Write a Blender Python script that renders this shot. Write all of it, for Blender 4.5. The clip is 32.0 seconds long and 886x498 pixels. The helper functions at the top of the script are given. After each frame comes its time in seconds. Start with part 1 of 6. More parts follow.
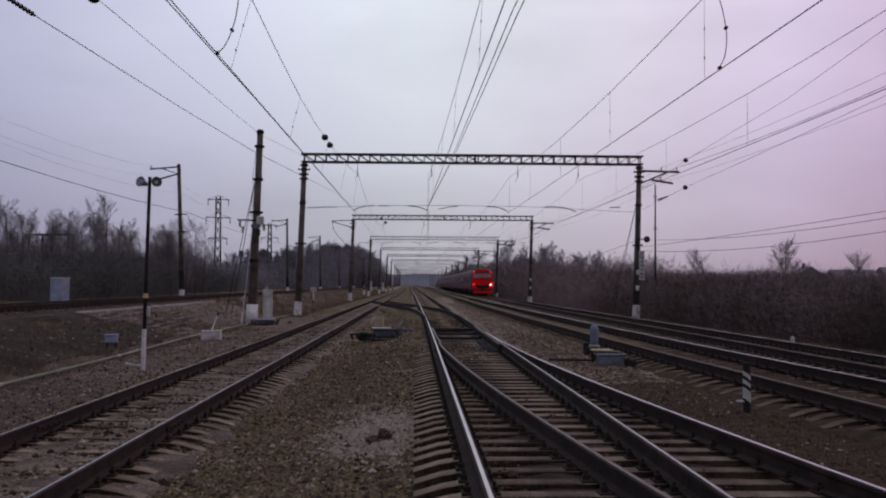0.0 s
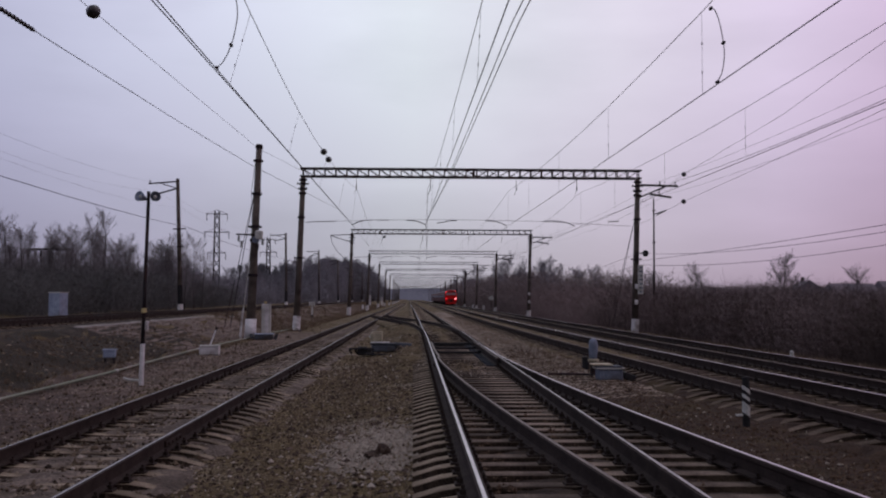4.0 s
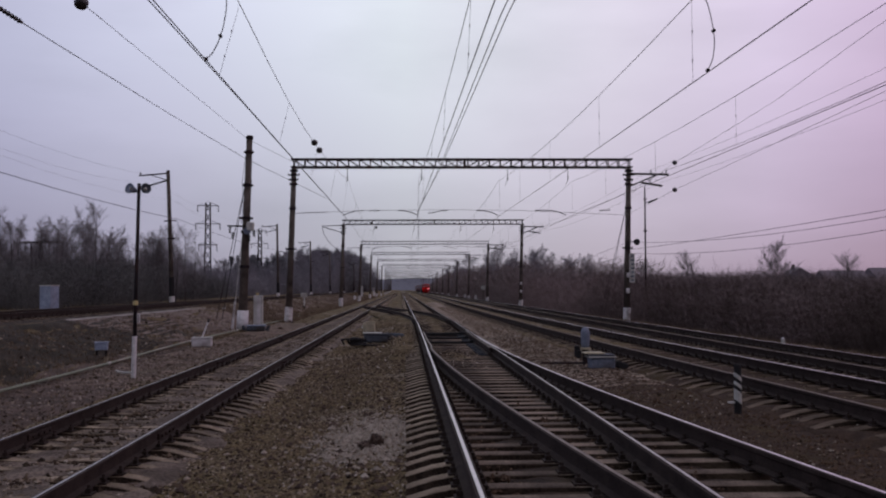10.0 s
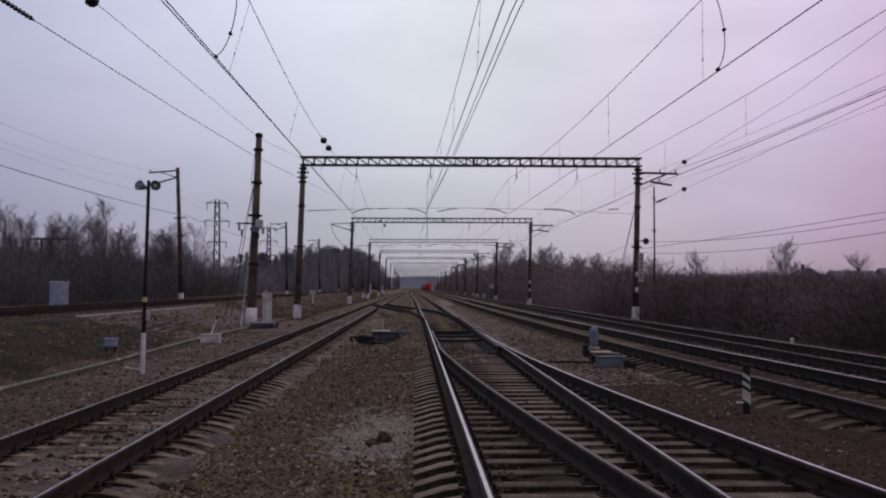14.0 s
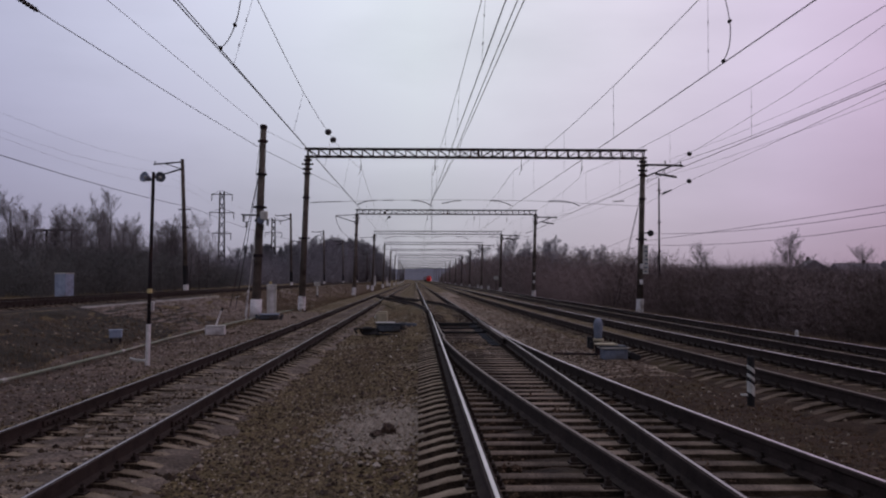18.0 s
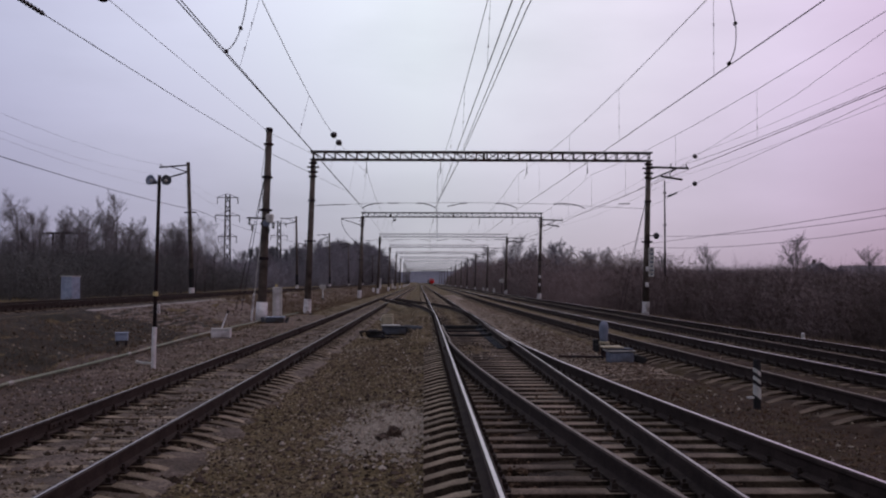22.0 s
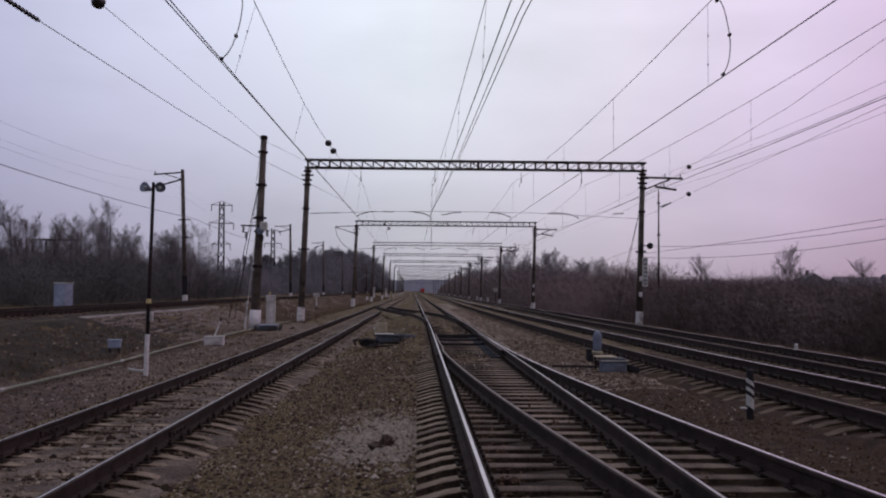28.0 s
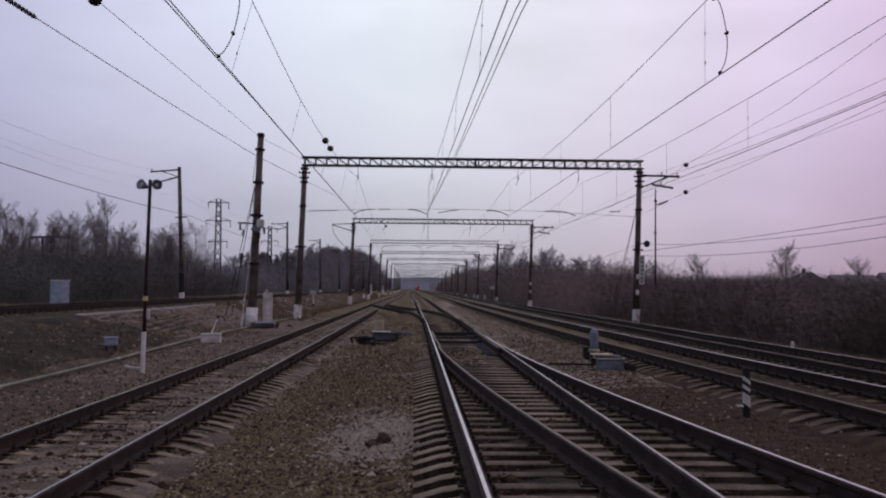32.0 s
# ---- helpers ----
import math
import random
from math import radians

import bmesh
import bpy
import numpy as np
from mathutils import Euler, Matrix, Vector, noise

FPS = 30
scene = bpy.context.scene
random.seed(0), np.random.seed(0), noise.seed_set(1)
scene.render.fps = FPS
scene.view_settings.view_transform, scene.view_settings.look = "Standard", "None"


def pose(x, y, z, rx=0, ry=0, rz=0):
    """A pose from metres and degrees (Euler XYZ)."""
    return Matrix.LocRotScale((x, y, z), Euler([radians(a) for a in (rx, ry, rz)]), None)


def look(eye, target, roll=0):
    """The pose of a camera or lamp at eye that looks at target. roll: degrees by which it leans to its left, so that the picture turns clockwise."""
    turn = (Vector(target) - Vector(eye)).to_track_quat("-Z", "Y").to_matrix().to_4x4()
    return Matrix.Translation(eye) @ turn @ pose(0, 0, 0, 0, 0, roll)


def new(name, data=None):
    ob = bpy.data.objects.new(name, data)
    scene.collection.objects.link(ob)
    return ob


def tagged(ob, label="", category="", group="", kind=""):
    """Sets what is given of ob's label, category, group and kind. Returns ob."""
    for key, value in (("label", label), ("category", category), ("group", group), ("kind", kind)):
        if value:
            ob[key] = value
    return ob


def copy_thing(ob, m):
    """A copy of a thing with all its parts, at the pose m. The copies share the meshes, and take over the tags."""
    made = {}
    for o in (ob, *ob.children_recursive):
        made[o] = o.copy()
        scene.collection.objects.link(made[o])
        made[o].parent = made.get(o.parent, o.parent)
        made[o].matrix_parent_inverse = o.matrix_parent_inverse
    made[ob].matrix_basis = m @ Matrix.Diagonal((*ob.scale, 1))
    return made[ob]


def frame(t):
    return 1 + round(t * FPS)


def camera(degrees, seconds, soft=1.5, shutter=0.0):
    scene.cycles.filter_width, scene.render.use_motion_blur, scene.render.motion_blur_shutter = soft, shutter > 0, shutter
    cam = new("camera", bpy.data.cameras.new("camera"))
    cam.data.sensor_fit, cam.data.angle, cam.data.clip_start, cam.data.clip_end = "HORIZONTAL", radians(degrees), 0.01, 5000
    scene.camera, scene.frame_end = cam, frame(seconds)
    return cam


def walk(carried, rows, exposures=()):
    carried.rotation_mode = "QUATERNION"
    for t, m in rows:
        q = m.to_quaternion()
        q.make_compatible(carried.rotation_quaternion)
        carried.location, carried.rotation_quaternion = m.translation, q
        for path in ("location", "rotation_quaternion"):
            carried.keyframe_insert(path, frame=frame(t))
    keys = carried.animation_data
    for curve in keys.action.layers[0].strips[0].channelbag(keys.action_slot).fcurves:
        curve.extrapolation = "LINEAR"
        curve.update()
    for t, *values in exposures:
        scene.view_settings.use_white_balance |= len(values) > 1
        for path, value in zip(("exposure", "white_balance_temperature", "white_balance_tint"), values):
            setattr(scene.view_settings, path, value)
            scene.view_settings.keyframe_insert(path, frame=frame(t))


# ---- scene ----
# ---- camera and its walk ----
cam = camera(47.53, 32.0, 2.1)
EYE = 1.4
ROWS = [
    (0, -1.615, 2.033, -0.270),
    (0.5, -1.550, 2.137, -0.357),
    (1, -1.643, 2.278, -0.412),
    (1.5, -1.699, 2.285, -0.470),
    (2, -1.813, 2.433, -0.474),
    (2.5, -1.779, 2.530, -0.457),
    (3, -1.749, 2.604, -0.469),
    (3.5, -1.703, 2.805, -0.133),
    (5.5, -1.616, 2.878, -0.646),
    (6, -1.689, 2.690, -0.631),
    (6.5, -1.753, 2.634, -0.652),
    (7, -1.388, 2.610, -0.384),
    (7.5, -1.418, 2.583, -0.265),
    (8, -1.797, 2.644, -0.309),
    (8.5, -1.841, 2.485, -0.203),
    (9, -1.978, 2.333, -0.145),
    (9.5, -1.942, 2.187, -0.080),
    (10, -2.136, 2.277, 0.244),
    (10.5, -1.977, 2.233, 0.109),
    (11, -1.959, 2.182, -0.388),
    (11.5, -1.873, 2.495, -0.038),
    (12, -1.777, 2.599, 0.169),
    (12.5, -1.535, 2.510, -0.006),
    (13, -1.577, 2.510, 0.000),
    (13.5, -1.629, 2.443, -0.077),
    (14, -1.655, 2.181, -0.051),
    (14.5, -1.768, 1.977, -0.160),
    (16.5, -1.427, 1.703, -0.342),
    (17, -1.579, 1.659, -0.328),
    (17.5, -1.478, 1.847, -0.217),
    (18, -1.401, 1.713, -0.122),
    (18.5, -1.271, 1.589, -0.056),
    (19, -1.282, 1.597, -0.209),
    (19.5, -1.197, 1.715, -0.398),
    (20, -1.245, 2.010, -0.423),
    (20.5, -1.177, 2.043, -0.635),
    (21, -1.145, 2.172, -0.396),
    (21.5, -0.979, 2.080, -0.302),
    (22, -1.087, 1.871, -0.098),
    (22.5, -1.338, 1.647, -0.102),
    (23, -1.465, 1.744, -0.185),
    (23.5, -1.477, 1.604, -0.311),
    (24, -1.634, 1.567, -0.387),
    (24.5, -1.660, 1.579, -0.378),
    (26.5, -1.657, 2.319, -0.385),
    (27, -1.583, 2.545, -0.456),
    (27.5, -1.505, 2.531, -0.557),
    (28, -1.440, 2.375, -0.415),
    (28.5, -1.665, 2.180, -0.392),
    (29, -1.498, 2.212, -0.405),
    (29.5, -1.628, 2.278, -0.410),
    (30, -1.527, 2.229, -0.414),
    (30.5, -1.413, 2.275, -0.365),
    (31, -1.609, 2.209, -0.541),
    (31.5, -1.768, 2.162, -0.566),
    (32, -1.617, 2.248, -0.473),
]
walk(cam, [(t, pose(0, 0, EYE, 90 + pitch, roll, yaw)) for t, yaw, pitch, roll in ROWS], [(0, 0.0), (14, 0.0), (17, -0.03), (18, -0.03), (19, 0.09), (32, 0.12)])

# ---- world, sun, exposure ----
world = bpy.data.worlds.new("overcast_dusk")
scene.world = world
world.use_nodes = True
wn, wl = world.node_tree.nodes, world.node_tree.links
wn.clear()
w_out = wn.new("ShaderNodeOutputWorld")
w_sky = wn.new("ShaderNodeTexSky")
w_sky.sky_type, w_sky.sun_disc = "NISHITA", False
w_sky.sun_elevation, w_sky.sun_rotation = radians(28), radians(60)
w_skybg = wn.new("ShaderNodeBackground")
w_skybg.inputs["Strength"].default_value = 0.006
w_co = wn.new("ShaderNodeTexCoord")
w_sep = wn.new("ShaderNodeSeparateXYZ")
wl.new(w_co.outputs["Generated"], w_sep.inputs[0])
w_ramp = wn.new("ShaderNodeValToRGB")   # cloud colour: cool in the west, rosy toward the low sun in the east
w_map = wn.new("ShaderNodeMapRange")
w_map.inputs["From Min"].default_value, w_map.inputs["From Max"].default_value = -0.45, 0.45
wl.new(w_sep.outputs["X"], w_map.inputs["Value"])
wl.new(w_map.outputs["Result"], w_ramp.inputs[0])
els = w_ramp.color_ramp.elements
els[0].position, els[0].color = 0.0, (0.47, 0.47, 0.66, 1)
els[1].position, els[1].color = 1.0, (0.60, 0.45, 0.63, 1)
for p, c in ((0.25, (0.60, 0.61, 0.76, 1)), (0.5, (0.73, 0.77, 0.84, 1)), (0.72, (0.76, 0.71, 0.83, 1)), (0.88, (0.70, 0.59, 0.765, 1))):
    e = els.new(p)
    e.color = c
w_noise = wn.new("ShaderNodeTexNoise")  # soft cloud banks
w_noise.inputs["Scale"].default_value, w_noise.inputs["Detail"].default_value = 1.6, 6.0
w_stretch = wn.new("ShaderNodeMapping")
w_stretch.inputs["Scale"].default_value = (1.0, 1.0, 3.4)
wl.new(w_co.outputs["Generated"], w_stretch.inputs[0])
wl.new(w_stretch.outputs[0], w_noise.inputs["Vector"])
w_nm = wn.new("ShaderNodeMapRange")
w_nm.inputs["From Min"].default_value, w_nm.inputs["From Max"].default_value = 0.34, 0.66
w_nm.inputs["To Min"].default_value, w_nm.inputs["To Max"].default_value = 0.80, 1.14
wl.new(w_noise.outputs["Fac"], w_nm.inputs["Value"])
w_up = wn.new("ShaderNodeMapRange")     # greyer cloud toward the horizon
w_up.inputs["From Min"].default_value, w_up.inputs["From Max"].default_value = 0.0, 0.30
w_up.inputs["To Min"].default_value, w_up.inputs["To Max"].default_value = 0.50, 1.0
wl.new(w_sep.outputs["Z"], w_up.inputs["Value"])
w_mul = wn.new("ShaderNodeMath")
w_mul.operation = "MULTIPLY"
wl.new(w_nm.outputs[0], w_mul.inputs[0])
wl.new(w_up.outputs[0], w_mul.inputs[1])
w_back = wn.new("ShaderNodeMapRange")   # dusk: the sky fades away from the glow ahead
w_back.interpolation_type = "SMOOTHSTEP"
w_back.inputs["From Min"].default_value, w_back.inputs["From Max"].default_value = -1.0, 0.75
w_back.inputs["To Min"].default_value, w_back.inputs["To Max"].default_value = 0.58, 1.0
wl.new(w_sep.outputs["Y"], w_back.inputs["Value"])
w_mul2 = wn.new("ShaderNodeMath")
w_mul2.operation = "MULTIPLY"
wl.new(w_mul.outputs[0], w_mul2.inputs[0])
wl.new(w_back.outputs[0], w_mul2.inputs[1])
w_low = wn.new("ShaderNodeMapRange")    # mauve tinge in the low haze
w_low.inputs["From Min"].default_value, w_low.inputs["From Max"].default_value = 0.0, 0.22
w_low.inputs["To Min"].default_value, w_low.inputs["To Max"].default_value = 1.0, 0.0
wl.new(w_sep.outputs["Z"], w_low.inputs["Value"])
w_tint = wn.new("ShaderNodeMix")
w_tint.data_type, w_tint.blend_type = "RGBA", "MULTIPLY"
w_tint.inputs["B"].default_value = (1.045, 0.965, 1.04, 1)
wl.new(w_low.outputs[0], w_tint.inputs["Factor"])
wl.new(w_ramp.outputs[0], w_tint.inputs["A"])
w_cloud = wn.new("ShaderNodeBackground")
wl.new(w_tint.outputs["Result"], w_cloud.inputs["Color"])
wl.new(w_mul2.outputs[0], w_cloud.inputs["Strength"])
w_add = wn.new("ShaderNodeAddShader")
wl.new(w_sky.outputs[0], w_skybg.inputs["Color"])
wl.new(w_cloud.outputs[0], w_add.inputs[0])
wl.new(w_skybg.outputs[0], w_add.inputs[1])
wl.new(w_add.outputs[0], w_out.inputs["Surface"])

sun = new("sun", bpy.data.lights.new("sun", "SUN"))
sun.data.energy, sun.data.angle, sun.data.color = 0.12, radians(30), (1.0, 0.93, 0.9)
sun.matrix_world = look((60, 35, 40), (0, 40, 0))
scene.view_settings.exposure = 0.0


# ---- materials ----
def material(name, a, b, scale=6.0, fine=60.0, rough=0.85, metal=0.0, bump=0.3, stain=None, vary=0.0, depth=0.02, spec=0.12):
    """Two-scale procedural surface between colours a and b, with optional stain colour and variation from piece to piece."""
    m = bpy.data.materials.new(name)
    m.use_nodes = True
    n, l = m.node_tree.nodes, m.node_tree.links
    p = n["Principled BSDF"]
    co = n.new("ShaderNodeTexCoord")
    big = n.new("ShaderNodeTexNoise")
    big.inputs["Scale"].default_value, big.inputs["Detail"].default_value = scale, 5.0
    small = n.new("ShaderNodeTexNoise")
    small.inputs["Scale"].default_value, small.inputs["Detail"].default_value = fine, 3.0
    for t in (big, small):
        l.new(co.outputs["Object"], t.inputs["Vector"])
    mix = n.new("ShaderNodeMath")
    mix.operation = "MULTIPLY_ADD"
    mix.inputs[1].default_value, mix.inputs[2].default_value = 0.5, 0.0
    half = n.new("ShaderNodeMath")
    half.operation = "MULTIPLY_ADD"
    half.inputs[1].default_value = 0.5
    l.new(big.outputs["Fac"], mix.inputs[0])
    l.new(small.outputs["Fac"], half.inputs[0])
    l.new(mix.outputs[0], half.inputs[2])
    ramp = n.new("ShaderNodeValToRGB")
    ramp.color_ramp.elements[0].position, ramp.color_ramp.elements[0].color = 0.36, (*a, 1)
    ramp.color_ramp.elements[1].position, ramp.color_ramp.elements[1].color = 0.64, (*b, 1)
    l.new(half.outputs[0], ramp.inputs[0])
    colour = ramp.outputs[0]
    if stain:
        st = n.new("ShaderNodeTexNoise")
        st.inputs["Scale"].default_value, st.inputs["Detail"].default_value = scale * 0.35, 6.0
        l.new(co.outputs["Object"], st.inputs["Vector"])
        sr = n.new("ShaderNodeValToRGB")
        sr.color_ramp.elements[0].position, sr.color_ramp.elements[1].position = 0.5, 0.66
        l.new(st.outputs["Fac"], sr.inputs[0])
        mx = n.new("ShaderNodeMix")
        mx.data_type = "RGBA"
        l.new(sr.outputs[0], mx.inputs["Factor"])
        l.new(colour, mx.inputs["A"])
        mx.inputs["B"].default_value = (*stain, 1)
        colour = mx.outputs["Result"]
    if vary:
        info = n.new("ShaderNodeObjectInfo")
        mr = n.new("ShaderNodeMapRange")
        mr.inputs["To Min"].default_value, mr.inputs["To Max"].default_value = 1 - vary, 1 + vary
        l.new(info.outputs["Random"], mr.inputs["Value"])
        hs = n.new("ShaderNodeHueSaturation")
        l.new(mr.outputs[0], hs.inputs["Value"])
        l.new(colour, hs.inputs["Color"])
        colour = hs.outputs[0]
    l.new(colour, p.inputs["Base Color"])
    p.inputs["Roughness"].default_value, p.inputs["Metallic"].default_value = rough, metal
    p.inputs["Specular IOR Level"].default_value = 0.5 if rough < 0.5 else spec
    if bump:
        b_ = n.new("ShaderNodeBump")
        b_.inputs["Strength"].default_value, b_.inputs["Distance"].default_value = bump, depth
        l.new(half.outputs[0], b_.inputs["Height"])
        l.new(b_.outputs[0], p.inputs["Normal"])
    return m


def glow(name, colour, strength):
    m = bpy.data.materials.new(name)
    m.use_nodes = True
    p = m.node_tree.nodes["Principled BSDF"]
    p.inputs["Base Color"].default_value = (*colour, 1)
    p.inputs["Emission Color"].default_value, p.inputs["Emission Strength"].default_value = (*colour, 1), strength
    return m


def ground_material():
    """Trackbed: dark oily soil, brown gravel with single pale stones, mossy and pale patches, drier west bank."""
    m = bpy.data.materials.new("trackbed")
    m.use_nodes = True
    n, l = m.node_tree.nodes, m.node_tree.links
    p = n["Principled BSDF"]
    co = n.new("ShaderNodeTexCoord")

    def tex(kind, scale, detail=4.0):
        t = n.new(kind)
        t.inputs["Scale"].default_value = scale
        if kind == "ShaderNodeTexNoise":
            t.inputs["Detail"].default_value = detail
        l.new(co.outputs["Object"], t.inputs["Vector"])
        return t

    def ramp(src, stops):
        r = n.new("ShaderNodeValToRGB")
        e = r.color_ramp.elements
        e[0].position, e[0].color = stops[0][0], (*stops[0][1], 1)
        e[1].position, e[1].color = stops[-1][0], (*stops[-1][1], 1)
        for q, c in stops[1:-1]:
            e.new(q).color = (*c, 1)
        l.new(src, r.inputs[0])
        return r.outputs[0]

    def mix(f, a, b, mode="MIX"):
        x = n.new("ShaderNodeMix")
        x.data_type, x.blend_type = "RGBA", mode
        l.new(f, x.inputs["Factor"]) if not isinstance(f, float) else None
        if isinstance(f, float):
            x.inputs["Factor"].default_value = f
        l.new(a, x.inputs["A"])
        l.new(b, x.inputs["B"])
        return x.outputs["Result"]

    grit = tex("ShaderNodeTexVoronoi", 26.0)
    soil = ramp(tex("ShaderNodeTexNoise", 14.0, 8.0).outputs["Fac"], ((0.3, (0.026, 0.0182, 0.0085)), (0.55, (0.098, 0.071, 0.035)), (0.75, (0.188, 0.141, 0.075))))
    pebble = ramp(grit.outputs["Color"], ((0.25, (0.026, 0.0192, 0.0115)), (0.6, (0.146, 0.108, 0.058)), (0.95, (0.30, 0.243, 0.155))))
    base = mix(ramp(tex("ShaderNodeTexNoise", 3.0, 6.0).outputs["Fac"], ((0.40, (0, 0, 0)), (0.62, (0.75, 0.75, 0.75)))), soil, pebble)
    moss = ramp(tex("ShaderNodeTexNoise", 22.0, 4.0).outputs["Fac"], ((0.35, (0.022, 0.018, 0.007)), (0.7, (0.138, 0.100, 0.046))))
    base = mix(ramp(tex("ShaderNodeTexNoise", 0.8, 5.0).outputs["Fac"], ((0.44, (0, 0, 0)), (0.58, (0.75, 0.75, 0.75)))), base, moss)
    pale = ramp(grit.outputs["Color"], ((0.2, (0.05, 0.042, 0.034)), (0.9, (0.31, 0.27, 0.21))))
    base = mix(ramp(tex("ShaderNodeTexNoise", 0.45, 6.0).outputs["Fac"], ((0.57, (0, 0, 0)), (0.68, (0.6, 0.6, 0.6)))), base, pale)
    hs = n.new("ShaderNodeHueSaturation")
    hs.inputs["Value"].default_value, hs.inputs["Saturation"].default_value = 1.24, 1.04
    l.new(base, hs.inputs["Color"])
    l.new(hs.outputs[0], p.inputs["Base Color"])
    p.inputs["Roughness"].default_value = 0.95
    p.inputs["Specular IOR Level"].default_value = 0.15
    b = n.new("ShaderNodeBump")
    b.inputs["Strength"].default_value, b.inputs["Distance"].default_value = 0.8, 0.03
    l.new(grit.outputs["Distance"], b.inputs["Height"])
    b2 = n.new("ShaderNodeBump")
    b2.inputs["Strength"].default_value, b2.inputs["Distance"].default_value = 0.6, 0.06
    l.new(tex("ShaderNodeTexNoise", 9.0, 6.0).outputs["Fac"], b2.inputs["Height"])
    l.new(b2.outputs[0], b.inputs["Normal"])
    l.new(b.outputs[0], p.inputs["Normal"])
    return m


def stone_material():
    """Stones that differ one from another, from dark brown to pale grey."""
    m = bpy.data.materials.new("ballast_stone")
    m.use_nodes = True
    n, l = m.node_tree.nodes, m.node_tree.links
    geo = n.new("ShaderNodeNewGeometry")
    r = n.new("ShaderNodeValToRGB")
    e = r.color_ramp.elements
    e[0].position, e[0].color = 0.0, (0.02, 0.014, 0.010, 1)
    e[1].position, e[1].color = 1.0, (0.42, 0.38, 0.33, 1)
    for q, c in ((0.45, (0.07, 0.05, 0.033, 1)), (0.8, (0.16, 0.122, 0.085, 1)), (0.94, (0.31, 0.255, 0.195, 1))):
        e.new(q).color = c
    l.new(geo.outputs["Random Per Island"], r.inputs[0])
    l.new(r.outputs[0], n["Principled BSDF"].inputs["Base Color"])
    n["Principled BSDF"].inputs["Roughness"].default_value = 0.95
    n["Principled BSDF"].inputs["Specular IOR Level"].default_value = 0.1
    return m


M_GROUND = ground_material()
M_STONE = stone_material()
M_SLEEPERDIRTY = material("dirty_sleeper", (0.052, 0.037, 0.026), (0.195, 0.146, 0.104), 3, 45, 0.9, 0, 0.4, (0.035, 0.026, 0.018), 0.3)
# oily ballast; also the painted shade on sleeper sides
M_OILBEDSHADE = material("oily_ballast_and_gap_shade", (0.009, 0.0063, 0.0045), (0.050, 0.0345, 0.024), 5, 28, 0.9, 0, 1.0, (0.062, 0.045, 0.03), depth=0.04)
M_SLEEPER = material("sleeper_concrete", (0.115, 0.089, 0.060), (0.32, 0.258, 0.186), 4, 45, 0.9, 0, 0.4, (0.06, 0.043, 0.029), 0.35)
M_TIMBER = material("oiled_bearer", (0.042, 0.031, 0.024), (0.20, 0.155, 0.117), 3.5, 45, 0.9, 0, 0.4, (0.02, 0.014, 0.010), 0.5)
M_SOIL = material("dark_soil", (0.0145, 0.0082, 0.005), (0.063, 0.0385, 0.024), 4, 34, 0.95, 0, 1.0, (0.046, 0.031, 0.012), depth=0.04)
M_RAILSIDE = material("rail_rust", (0.018, 0.0128, 0.0106), (0.047, 0.0335, 0.028), 4, 50, 0.9, 0.0, 0.3)
M_RAILTOP = material("rail_polished", (0.40, 0.36, 0.38), (0.62, 0.57, 0.59), 3, 60, 0.34, 1.0, 0.05)
M_RAILMID = material("rail_dim", (0.17, 0.155, 0.15), (0.36, 0.33, 0.325), 3, 60, 0.36, 1.0, 0.05)
M_RAILDULL = material("rail_worn", (0.09, 0.068, 0.054), (0.19, 0.15, 0.125), 3, 60, 0.55, 0.4, 0.1)
M_STEEL = material("dark_steel", (0.012, 0.010, 0.012), (0.035, 0.028, 0.030), 4, 50, 0.7, 0.2, 0.2, (0.045, 0.024, 0.02))
M_POLE = material("weathered_concrete", (0.055, 0.046, 0.040), (0.14, 0.116, 0.098), 2.5, 40, 0.9, 0, 0.3, (0.042, 0.034, 0.031), 0.12)
M_WHITE = material("whitewash", (0.45, 0.43, 0.42), (0.76, 0.74, 0.74), 5, 50, 0.9, 0, 0.3, (0.30, 0.27, 0.255), 0.08)
M_GREYWHITE = material("grey_white_paint", (0.36, 0.36, 0.33), (0.58, 0.57, 0.53), 5, 50, 0.8, 0, 0.2, (0.28, 0.26, 0.23))
M_BLUEGREY = material("blue_grey_paint", (0.19, 0.23, 0.31), (0.35, 0.40, 0.50), 4, 50, 0.6, 0, 0.1, (0.16, 0.165, 0.19))
M_BOXGREY = material("dull_grey_paint", (0.04, 0.047, 0.058), (0.10, 0.112, 0.132), 5, 50, 0.7, 0, 0.2, (0.05, 0.04, 0.033))
M_BOXBLUE = material("weathered_blue_grey", (0.10, 0.12, 0.16), (0.21, 0.235, 0.29), 5, 50, 0.7, 0, 0.2, (0.08, 0.08, 0.09))
M_GREASE = material("greased_steel", (0.012, 0.014, 0.018), (0.040, 0.045, 0.055), 6, 50, 0.85, 0.0, 0.3)
M_BLACK = material("black_paint", (0.012, 0.012, 0.013), (0.03, 0.028, 0.028), 5, 50, 0.7, 0, 0.1)
M_YELLOW = material("faded_yellow", (0.45, 0.36, 0.16), (0.60, 0.5, 0.25), 5, 50, 0.8, 0, 0.1)
M_YELLOWGREY = material("weathered_yellow_grey", (0.25, 0.222, 0.155), (0.45, 0.405, 0.29), 5, 50, 0.85, 0, 0.2, (0.14, 0.115, 0.08))
M_INSUL = material("glazed_insulator", (0.012, 0.010, 0.012), (0.035, 0.03, 0.03), 5, 50, 0.35, 0, 0.05)
M_WIRE = material("wire", (0.030, 0.026, 0.034), (0.055, 0.048, 0.058), 5, 50, 0.6, 0.3, 0)
